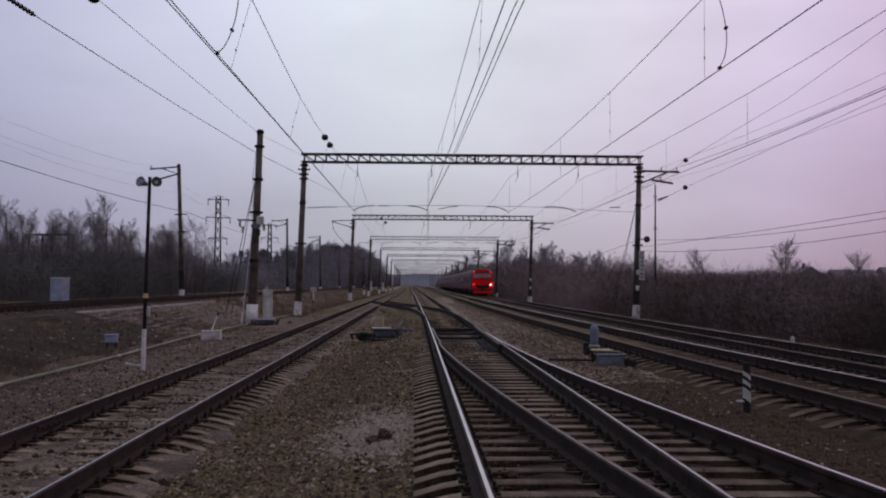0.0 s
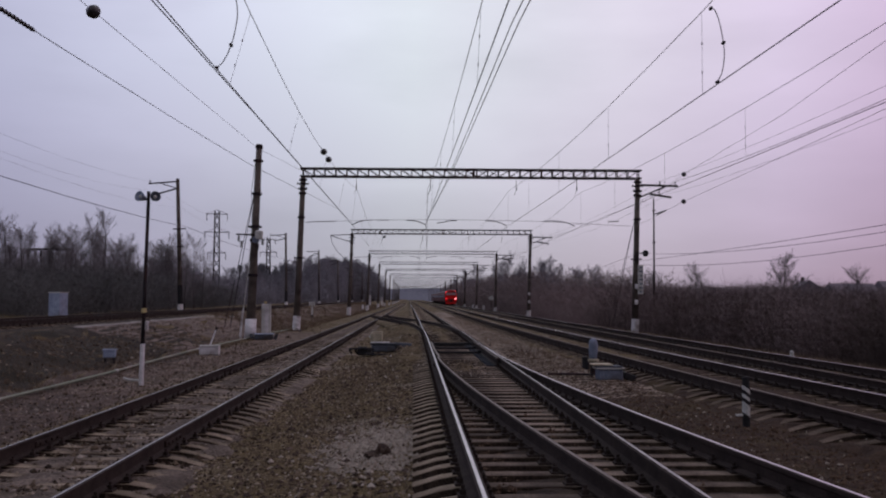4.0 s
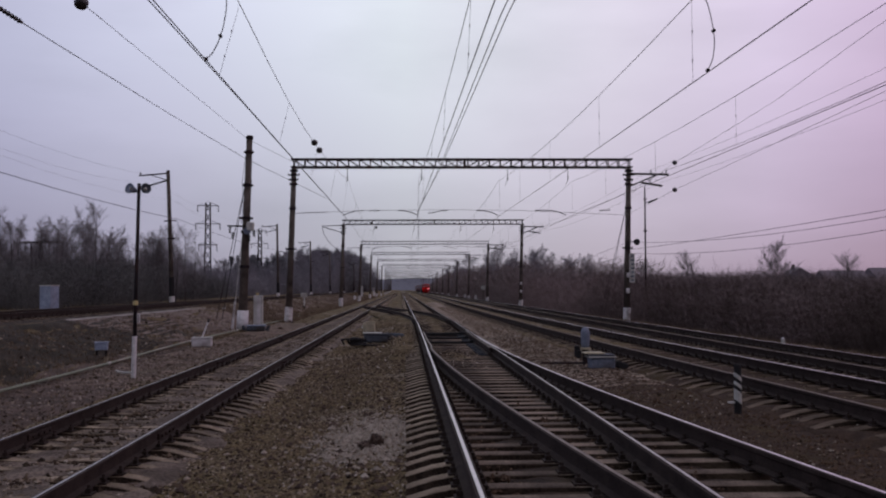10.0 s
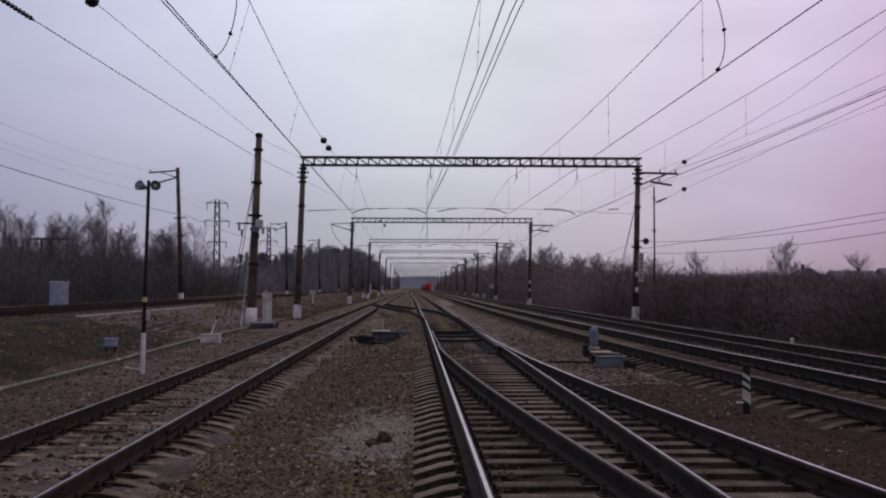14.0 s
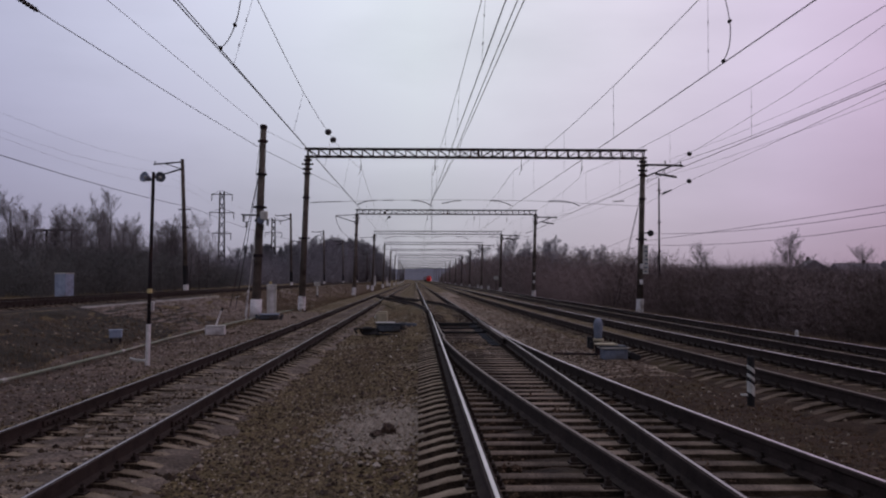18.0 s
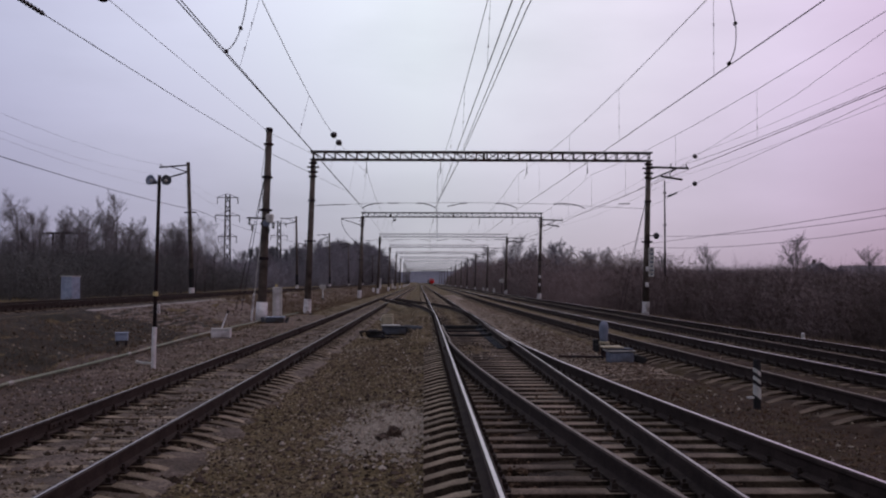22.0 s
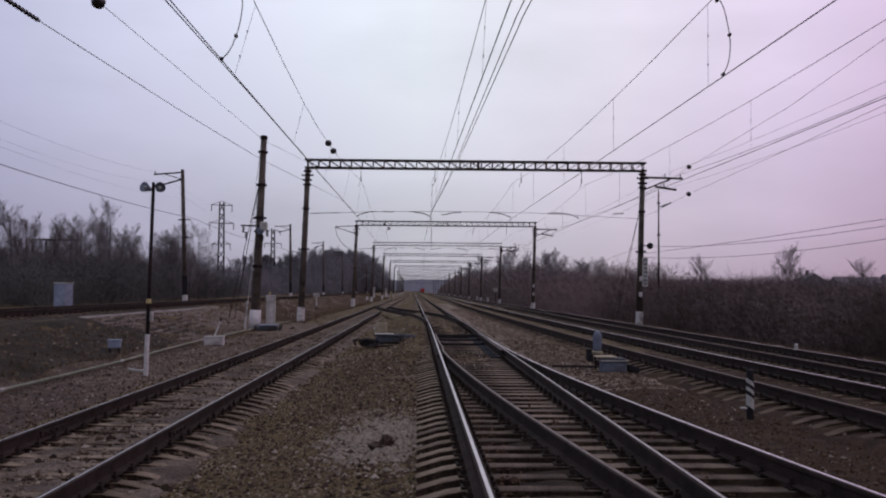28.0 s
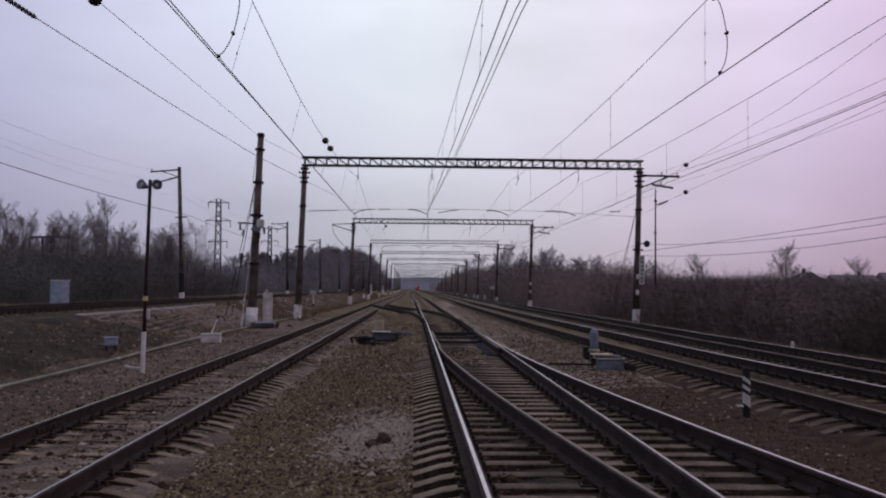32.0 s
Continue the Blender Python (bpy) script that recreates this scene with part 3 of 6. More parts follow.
soil_strip(lambda y: -12.5, lambda y: -11.75, 52, 200, "pale grey ballast shoulder of the embankment", M_SHOULDER)
soil_strip(lambda y: -8.4, lambda y: -5.45, 8, 21, "dark brown trodden cess beside the western track", M_CESS)
soil_strip(lambda y: -7.5, lambda y: -5.45, 20.6, 60, "brown cess beside the western track", M_SIDESOIL)

YS = list(np.arange(-30, 60, 2.0)) + list(np.arange(60, 200, 10.0)) + [200, 250, 300, 350, 365, 380, 395, 410, 500, 800, 1200, 1800]
track_l = tagged(thing("railway_track", "straight track with worn bright rails on concrete sleepers", "railway track"), kind="structure")
for off in (-0.796, 0.796):
    rail(track_l, line_of(lambda y: -3.89 + bend(y), off, YS), -0.32, M_RAILMID)
sleepers(track_l, lambda y: -3.89 + bend(y), -0.32, -12.15, 120, 500)

track_a = tagged(thing("railway_track", "middle track through a turnout, bright rails on long bearers", "railway track"), kind="structure")
rail(track_a, line_of(x_a, -0.796, YS), 0, M_RAILTOP, band=0.0155)
rail(track_a, line_of(x_a, 0.796, YS), 0, M_RAILMID, band=0.013)
sleepers(track_a, x_a, 0, 46, 150, 500)
# diverging track of the near turnout, with its switch blades
track_b = tagged(thing("railway_track", "diverging turnout track with switch blades and duller rails", "railway track"), kind="structure")
yb = [y for y in np.arange(-30, 30.1, 1.0)]
rail(track_b, [(x_b(y) - 0.796 + (0.08 if y > 24 else 0.02), y) for y in list(yb) + [31.0, 32.0, 33.0]], 0, M_RAILDULL, "switch_rail", 0.018)
rail(track_b, [(x_b(y) + 0.796 + 0.02, y) for y in yb], 0, M_RAILTOP, band=0.017)
rail(track_a, [(2.106 - 0.085, y) for y in np.arange(24.0, 34.2, 0.5)], 0, M_RAILDULL, "switch_blade")
y_, k_ = -12.4, 0
while y_ < 46:
    right_ = max(x_b(y_), 1.31) + 0.796 + 0.56
    seats_ = [-0.796 + 1.31, 2.106] + ([x_b(y_) - 0.796, x_b(y_) + 0.87] if y_ < 24 else [])
    ob = new("bearer", sleeper_mesh(0.0, right_, "bearer", M_OILBEDSHADE if 29.0 < y_ < 31 or y_ > 32.5 else M_TIMBER, seats_))
    ob.data.materials.append(M_SLEEPER)
    for f_ in ob.data.polygons:
        f_.material_index = 3 if f_.center.x < 0.43 and f_.material_index == 0 else f_.material_index
    ob.parent = track_a
    ob.matrix_local = pose(0, y_, 0.005 * math.sin(k_ * 1.7), 0, 0, 0.5 * math.sin(k_ * 4.3))
    y_, k_ = y_ + 0.53, k_ + 1
bm = bmesh.new()
box(bm, 2.1, 2.4, -0.1, 0.3, 1.6, 0.16, Euler((0, 0, 0.06)).to_matrix().to_4x4(), 0.02)
part("frog", bm, M_RAILSIDE, track_a)
rail(track_a, [(0.514 + 0.085, y) for y in np.arange(0.5, 5.6, 0.5)], 0.01, M_RAILDULL, "check_rail")
for y_, h_ in ((29.4, 0.06), (31.8, 0.06), (34.5, 0.11), (35.0, 0.09)):
    bm = bmesh.new()
    box(bm, 1.31, y_, -0.15, 1.5, 0.09, h_, None, 0.012)
    for q_ in (-0.62, 0.62):
        box(bm, 1.31 + q_, y_ - 0.02, -0.13, 0.12, 0.16, 0.10, None, 0.012)
    part("stretcher_bar", bm, M_BLACK, track_a)
for y_ in np.arange(24.2, 34.5, 0.53):
    for x_ in (1.92,):
        bm = bmesh.new()
        box(bm, x_, y_, -0.185, 0.36, 0.22, 0.035, None, 0.006)
        part("slide_plate", bm, M_GREASE, track_a)
# crossover to the western track
cross = tagged(thing("railway_track", "crossover track linking two tracks, rusty rails", "railway track"), kind="structure")
ysx = list(np.arange(44, 118.1, 2.0))
drop = [(-0.32 * min(max((y - 60) / 50, 0), 1)) for y in ysx]
for off in (-0.796, 0.796):
    ob = rail(cross, line_of(x_cross, off, ysx), 0, M_RAILDULL)
    for i in range(len(ysx)):
        for q in range(len(RAIL)):
            ob.data.vertices[i * len(RAIL) + q].co.z += drop[i] + 0.004
for y in np.arange(67, 110, 0.6):
    ob = new("sleeper", SLEEPER)
    ob.parent = cross
    ob.matrix_local = pose(x_cross(y), y, -0.03 - 0.32 * min(max((y - 60) / 50, 0), 1), 0, 0, 4)

def joints(parent, fx, z, ys):
    """Bolted fishplates at the rail joints."""
    for y in ys:
        for off in (-0.796, 0.796):
            for side in (-1, 1):
                bm = bmesh.new()
                box(bm, fx(y) + off + side * 0.022, y, z - 0.098, 0.03, 0.8, 0.075, None, 0.006)
                for q in (-0.3, -0.1, 0.1, 0.3):
                    rod(bm, (fx(y) + off + side * 0.03, y + q, z - 0.098), (fx(y) + off + side * 0.06, y + q, z - 0.098), 0.018, n=6)
                part("fishplate", bm, M_RAILSIDE, parent)


joints(track_l, lambda y: -3.89, -0.32, (13.1, 25.6, 38.1, 50.6))
joints(track_a, x_a, 0, (34.2, 46.7))
track_c = tagged(thing("railway_track", "track with dark sided rails on concrete sleepers", "railway track"), kind="structure")
for off in (-0.796, 0.796):
    rail(track_c, line_of(x_c, off, YS), 0, M_RAILTOP if off > 0 else M_RAILDULL, band=0.022)
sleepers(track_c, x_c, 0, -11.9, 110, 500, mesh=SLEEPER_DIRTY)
track_d = tagged(thing("railway_track", "outer track on a lower bed, used by the train", "railway track"), kind="structure")
for off in (-0.796, 0.796):
    rail(track_d, line_of(lambda y: 10.5 + bend(y), off, YS), -0.27, M_RAILTOP if off > 0 else M_RAILDULL, band=0.022)
sleepers(track_d, lambda y: 10.5 + bend(y), -0.27, -11.6, 110, 500, mesh=SLEEPER_DIRTY)
track_e = tagged(thing("railway_track", "rusty track on the raised embankment", "railway track"), kind="structure")
for off in (-0.796, 0.796):
    rail(track_e, line_of(lambda y: -13.9 + bend(y), off, YS), 0.66, M_RAILDULL)
sleepers(track_e, lambda y: -13.9 + bend(y), 0.66, 24, 120, 400, mesh=SLEEPER_DIRTY)


# ---- catenary portals ----
def portal(y, near, zl=-0.52, zr=-0.66, xl=-6.72, xr=13.72, zt=9.32):
    """A lattice beam on two leaning concrete posts, with outer brackets and the cross-span wire that holds the contact wires."""
    depth = 0.56
    p = thing("catenary_portal", "steel lattice beam on two concrete posts with white painted feet", "catenary portal", 0, y, 0, group="portals over the tracks")
    for x, lean, zb in ((xl, 0.34, zl), (xr - 0.02, 0.24, zr)):
        bm = bmesh.new()
        rod(bm, (x - lean, 0, zb - 0.4), (x, 0, zt - depth), 0.21, 0.15, 12)
        post = part("post", bm, M_POLE, p, "grey brown concrete post", True)
        bm = bmesh.new()
        rod(bm, (x - lean, 0, zb - 0.05), (x - lean + 0.05, 0, zb + 0.88), 0.232, 0.226, 12)
        part("painted_foot", bm, M_WHITE, post, "white painted foot")
        for zz, wide in ((zt - depth - 0.18, 0.5), (zt - depth - 0.42, 0.72), (zt - depth - 0.72, 0.58), (zt - depth - 1.0, 0.5), (6.3, 0.44), (3.85, 0.66)):
            k = (zz - zb + 0.4) / (zt - depth - zb + 0.4)
            xc = x - lean * (1 - k)
            bm = bmesh.new()
            rod(bm, (xc, 0, zz - 0.05), (xc, 0, zz + 0.05), 0.215, n=10)
            box(bm, xc, -0.02, zz, wide, 0.06, 0.06)
            for q in (-1, 1):
                rod(bm, (xc + q * (wide / 2 - 0.05), -0.06, zz - 0.05), (xc + q * (wide / 2 - 0.05), -0.06, zz + 0.09), 0.03, n=6)
            part("clamp", bm, M_STEEL, post)
    faces = (-0.24, 0.24) if near else (0.0,)
    w = 0.07 if near else 0.11
    for yy in faces:
        for zz in (zt - 0.04, zt - depth + 0.04):
            bm = bmesh.new()
            box(bm, (xl + xr) / 2, yy, zz, xr - xl + 0.35, w, 0.10)
            part("chord", bm, M_STEEL, p)
    n = 31
    dx = (xr - xl) / n
    webs = bmesh.new() if not near else None
    for i in range(n + 1):
        x = xl + dx * i
        for yy in faces:
            if near:
                bm = bmesh.new()
                box(bm, x, yy, zt - depth / 2, 0.06, 0.05, depth - 0.1)
                part("web_upright", bm, M_STEEL, p)
                if i < n:
                    bm = bmesh.new()
                    down = i < n / 2
                    bar(bm, (x, yy, zt - (0.06 if down else depth - 0.06)), (x + dx, yy, zt - (depth - 0.06 if down else 0.06)), 0.034, 0.034)
                    if abs(i - n / 2) < 2 and yy < 0:
                        bar(bm, (x, yy, zt - (depth - 0.06 if down else 0.06)), (x + dx, yy, zt - (0.06 if down else depth - 0.06)), 0.034, 0.034)
                    part("web_diagonal", bm, M_STEEL, p)
            else:
                box(webs, x, yy, zt - depth / 2, 0.05, 0.05, depth - 0.1)
                if i < n:
                    bar(webs, (x, yy, zt - 0.06), (x + dx, yy, zt - depth + 0.06), 0.04, 0.04)
    if webs:
        part("lattice_web", webs, M_STEEL, p)
    if near:
        bm = bmesh.new()
        box(bm, xl + dx * 15.7, 0, zt - depth / 2, 0.12, 0.56, depth + 0.03)
        part("splice_plate", bm, M_STEEL, p)
    # outer brackets on the eastern post: a long arm, its brace, and a lower arm hung from the brace
    for a, b, insul in (((xr - 0.05, 8.42), (xr + 2.45, 8.36), (1.35, 2.3)), ((xr + 0.75, 7.86), (xr + 2.05, 7.66), (1.3,))):
        bm = bmesh.new()
        bar(bm, (a[0], 0, a[1]), (b[0], 0, b[1]), 0.09, 0.12)
        br = part("bracket_arm", bm, M_STEEL, p)
        for q in insul:
            k = (xr + q - a[0]) / (b[0] - a[0])
            z0 = a[1] + (b[1] - a[1]) * k
            bm = bmesh.new()
            discs(bm, (xr + q, 0, z0 + 0.05), (xr + q, 0, z0 + 0.27), 0.06, 2)
            part("insulator", bm, M_INSUL, br)
    bm = bmesh.new()
    bar(bm, (xr - 0.05, 0, 7.6), (xr + 1.75, 0, 8.36), 0.08, 0.09)
    part("bracket_brace", bm, M_STEEL, p)
    # cross-span wire with steady arms and insulators
    zc = 6.12
    bm = bmesh.new()
    tube(bm, [(xl - 0.1, 0, zc - 0.12), (-2.4, 0, zc + 0.05), (2.5, 0, zc + 0.1), (7, 0, zc + 0.05), (xr - 0.1, 0, zc - 0.25)], 0.011, 4)
    part("cross_span_wire", bm, M_WIREMID, p)
    bm = bmesh.new()
    tube(bm, [(xl + 0.25, 0, zc - 0.10), (xl + 1.1, 0, zc - 0.06), (xl + 2.0, 0, zc - 0.04)], 0.024, 5)
    part("fixed_arm", bm, M_STEEL, p)
    for xi in (-1.85, 8.25, 12.2):
        bm = bmesh.new()
        discs(bm, (xi - 0.34, 0, zc + 0.05), (xi + 0.34, 0, zc + 0.06), 0.05, 5, 0.016)
        part("insulator", bm, M_INSUL, p)
    for xi, q, run in ((-3.75, 1, 1.25), (0.75, -1, 1.2), (1.4, 1, 1.2), (5.65, -1, 1.3), (9.8, -1, 1.3)):
        bm = bmesh.new()
        tube(bm, [(xi, 0, 5.88 if xi != 1.4 else 6.0), (xi + q * 0.3 * run, 0, 6.05), (xi + q * 0.62 * run, 0, 6.15), (xi + q * run, 0, 6.17)], 0.026, 5)
        part("steady_arm", bm, M_STEEL, p)
    for xi in (-3.5, 1.0, 6.25, 9.95):
        bm = bmesh.new()
        rod(bm, (xi, 0, 8.1), (xi, 0, zt - depth), 0.016)
        rod(bm, (xi, 0, 8.12), (xi - 0.14, 0, 7.7), 0.010)
        part("hanger_rod", bm, M_STEEL, p)
        bm = bmesh.new()
        discs(bm, (xi, 0, 8.0), (xi, 0, 8.3), 0.05, 3)
        part("hanger_insulator", bm, M_INSUL, p)
    return p


PORTALS = [61, 113, 160, 208, 256, 305, 355, 406, 458, 511, 566, 622, 680]
first = portal(PORTALS[0], True)
second = portal(PORTALS[1], True, -0.42, -0.72, -6.9, 13.2, 9.2)
third = portal(PORTALS[2], False, -0.5, -0.76, -7.0, 13.25, 9.05)
for y in PORTALS[3:]:
    copy_thing(third, pose(bend(y), y, 0))

for z0, z1 in ((8.6, 8.5), (7.7, 8.45)):
    bm = bmesh.new()
    bar(bm, (-6.9, 0, z0), (-9.3, 0, z1), 0.07, 0.08)
    part("bracket_arm", bm, M_STEEL, second)
bm = bmesh.new()
tube(bm, [(-9.3, 0, 8.45), (-9.15, 0.5, 7.6), (-8.8, 2, 6.9), (-7.9, 8, 5.8), (-7.1, 16, 4.9)], 0.03, 5)
part("hanging_cable", bm, M_WIRE, second)

# pole-number board and bracketed lamp on the first eastern post
board = thing("pole_number_board", "tall greyish white enamel plate with dark grey markings", "sign", 13.78, 60.72, 0)
bm = bmesh.new()
box(bm, 0, 0, 2.62, 0.34, 0.02, 1.75, None, 0.008)
part("plate", bm, M_GREYWHITE, board)
for i in range(7):
    bm = bmesh.new()
    box(bm, 0.02, -0.014, 1.88 + 0.245 * i, 0.2 if i % 2 else 0.14, 0.008, 0.10)
    part("marking", bm, M_BOXBLUE, board)
lamp = thing("bracket_lamp", "dark round lamp on a short arm", "lamp", 13.5, 60.9, 4.22)
bm = bmesh.new()
rod(bm, (0, 0, 0), (0.55, -0.05, 0.02), 0.03)
part("arm", bm, M_STEEL, lamp)
bm = bmesh.new()
bmesh.ops.create_uvsphere(bm, u_segments=12, v_segments=8, radius=0.2, matrix=Matrix.Translation((0.62, -0.05, 0.0)))
part("head", bm, M_BLACK, lamp, smooth=True)
guy = thing("guy_rods", "two dark steel stay rods anchoring the portal post", "guy rod", 0, 0, 0)
for dx in (-0.75, -0.5):
    bm = bmesh.new()
    rod(bm, (13.5, 61.1, 6.2), (13.5 + dx, 66, -0.7), 0.014)
    part("rod", bm, M_STEEL, guy)


# ---- overhead wires ----
def wire(name, pts, r, mat=None, label="dark overhead wire", group="overhead wires"):
    bm = bmesh.new()
    tube(bm, pts, r, 5)
    return tagged(part(name, bm, mat or M_WIRE), label, "wire", group)


SUPPORTS = [-38, 11.5] + PORTALS


def contact_line(fx, z, messenger, drop, dx=lambda y: 0.0, r=0.0095, upper=None):
    """Contact wire, sagging messenger (set dx to one side) and droppers over one track; fx gives the wire's place at each support."""
    cw, mw = [], []
    for a, b in zip(SUPPORTS, SUPPORTS[1:]):
        for k in range(10):
            s = k / 10
            x = fx(a) + bend(a) + (fx(b) + bend(b) - fx(a) - bend(a)) * s
            cw.append((x, a + (b - a) * s, z - 0.03 * 4 * s * (1 - s)))
            mw.append((x + dx(a + (b - a) * s), a + (b - a) * s, messenger - drop * 4 * s * (1 - s)))
    wire("contact_wire", cw, r * 1.2, label="dark contact wire over a track")
    wire("messenger_wire", mw, r, upper or M_WIREMID, label="sagging messenger wire over a track")
    for i in range(0, 70):
        if i % 10 in (0, 2, 4, 6, 8):
            bm = bmesh.new()
            rod(bm, cw[i], mw[i], 0.005, n=3)
            for e in (0.25, 0.6):
                p = Vector(cw[i]).lerp(Vector(mw[i]), e)
                rod(bm, p, p + Vector((0, 0, 0.06)), 0.014, n=4)
            tagged(part("dropper", bm, M_WIREPALE), "thin pale dropper wire between two overhead wires", "wire", "droppers")


def zigzag(y, a, b):
    return a if SUPPORTS.index(y) % 2 else b


contact_line(lambda y: zigzag(y, -3.98, -3.78), 5.98, 8.05, 0.87, lambda y: float(np.interp(y, (11.5, 34, 61), (0.54, 0.27, 0.33))))
contact_line(lambda y: zigzag(y, 1.5, 0.74), 6.0, 8.05, 0.5, lambda y: 0.08, upper=M_WIREPALE)
contact_line(lambda y: 6.35 if y < 30 else zigzag(y, 5.5, 5.75), 5.86, 8.0, 0.55)
contact_line(lambda y: zigzag(y, 10.65, 10.2), 5.86, 7.95, 0.5, upper=M_WIREPALE)
# second wire of the western contact line, closing on the first
wire("contact_wire", [(-4.6, -38, 6.15), (-4.16, 11.5, 6.05), (-4.07, 17, 6.02), (-3.97, 25, 5.985), (-3.9, 44, 5.985), (-3.82, 61, 6.02)], 0.0115, label="second contact wire over the western track")
for dx in (0.0, -0.11):
    wire("contact_wire", [(3.2 + dx, -30, 5.95), (2.3 + dx, 0, 5.95), (1.72 + dx, 16.5, 5.98), (1.37 + dx / 2, 37, 6.0), (0.8, 61, 6.15), (0.5, 113, 6.3)], 0.0095, label="contact wire of the diverging track")
# anchored wires on both sides
wire("anchored_wire", [(-9.2, -4, 7.5), (-9.0, 21.8, 7.65), (-8.45, 36, 7.72), (-7.69, 48, 7.7), (-6.07, 80, 8.54), (-6.0, 113, 8.6)], 0.012, label="wire anchored to the tall concrete pole")
wire("anchored_wire", [(-6.8, -5, 6.9), (-7.04, 22, 7.67), (-7.45, 48, 8.55), (-6.7, 61, 9.1)], 0.008, M_WIREMID, label="wire running to the top of the tall pole")
wire("anchored_wire", [(10.6, -5, 8.6), (11.87, 24.8, 7.94), (12.34, 33, 7.62), (12.76, 47, 7.33), (13.6, 60.9, 7.05)], 0.007, M_WIREMID, label="wire anchored to the portal post")
wire("anchored_wire", [(10.6, -5, 6.3), (11.83, 24.8, 6.21), (12.32, 33, 6.2), (12.74, 47, 6.04), (13.6, 60.9, 5.9)], 0.007, M_WIREMID, label="wire anchored to the portal post")
for x, z in ((15.1, 8.66), (16.05, 8.64), (15.6, 7.86)):
    pts = []
    for a, b in zip(SUPPORTS, SUPPORTS[1:]):
        pts += [(x + bend(a), a + (b - a) * k / 8, z - 0.4 * 4 * (k / 8) * (1 - k / 8)) for k in range(8)]
    wire("feeder_wire", pts, 0.012 if x > 16 else 0.007, M_WIRE if x > 16 else M_WIREPALE, label="feeder wire on the outer brackets")
# lower lines leaving to the east
for z0, slope, curve in ((4.21, -2.20, 3.03), (3.76, 0.43, 0.65), (3.52, -1.98, 3.17)):
    pts = [(13.8 + 6.6 * k / 10, 61 - 38 * k / 10, z0 + slope * k / 10 + curve * (k / 10) ** 2) for k in range(11)]
    wire("power_line", pts, 0.012, M_WIREMID, label="low service line leading away to the east")
for z0, z1, x1 in ((4.2, 3.2, 13.0), (3.5, 2.6, 13.0)):
    wire("power_line", [(13.6, 61, z0), (13.3, 85, z0 - 1.1), (x1, 113, z1)], 0.010, label="slack service line between portal posts")


def insulator_pair(pts, r=0.17, label="two round dark insulators on a wire"):
    t = thing("wire_insulator", label, "insulator")
    for p in pts:
        bm = bmesh.new()
        lathe(bm, [(0.03, -r), (r * 0.7, -r * 0.7), (r, -0.1 * r), (r * 0.95, 0.3 * r), (r * 0.5, 0.8 * r), (0.03, r)], Matrix.Translation(p) @ Euler((1.2, 0, 0)).to_matrix().to_4x4(), 12)
        part("disc", bm, M_INSUL, t, smooth=True)
    return t


insulator_pair([(-3.56, 39.5, 7.17), (-3.55, 41.7, 7.17)], 0.135)
insulator_pair([(-3.72, 111.5, 8.75), (-3.32, 114.5, 8.45)])
insulator_pair([(-7.05, 22.0, 7.67)], 0.16, "one round dark insulator on a wire")
insulator_pair([(12.76, 47.0, 7.33)], 0.12, "one round dark insulator on a wire")
insulator_pair([(12.74, 47.0, 6.04)], 0.12, "one round dark insulator on a wire")
t = thing("strain_insulator", "long dark strain insulator on an anchored wire", "insulator")
bm = bmesh.new()
discs(bm, (-9.02, 20.4, 7.64), (-8.93, 23.6, 7.66), 0.06, 16, 0.04)
part("rod", bm, M_INSUL, t)
t = thing("strain_insulator", "short dark strain insulator beside the post", "insulator")
bm = bmesh.new()
discs(bm, (13.2, 54.0, 6.02), (13.05, 51.5, 6.03), 0.05, 8, 0.02)
part("rod", bm, M_INSUL, t)


def jumper(pts, label="looped jumper cable between contact and messenger wires"):
    t = thing("jumper_cable", label, "cable")
    fine = []
    for i in range(len(pts) - 1):
        p = [Vector(pts[min(max(i + k, 0), len(pts) - 1)]) for k in (-1, 0, 1, 2)]
        for s in (0, 0.25, 0.5, 0.75):
            fine.append(0.5 * (2 * p[1] + (p[2] - p[0]) * s + (2 * p[0] - 5 * p[1] + 4 * p[2] - p[3]) * s * s + (3 * p[1] - p[0] - 3 * p[2] + p[3]) * s ** 3))
    bm = bmesh.new()
    tube(bm, fine + [Vector(pts[-1])], 0.011, 5)
    part("cable", bm, M_WIREMID, t)
    for p in (fine[0], Vector(pts[-1]), fine[9]):
        bm = bmesh.new()
        box(bm, p.x, p.y, p.z, 0.06, 0.12, 0.06, None, 0.01)
        part("clamp", bm, M_STEEL, t)


jumper([(-3.95, 20.0, 5.99), (-3.82, 20.0, 6.12), (-3.66, 19.8, 6.32), (-3.52, 19.6, 6.64), (-3.45, 19.4, 7.04), (-3.46, 18.6, 7.40), (-3.62, 17.8, 7.66)])
jumper([(6.22, 20.3, 5.87), (6.33, 20.3, 6.12), (6.4, 20.4, 6.58), (6.34, 20.5, 7.16), (6.27, 20.6, 7.46), (6.22, 20.7, 7.52)])


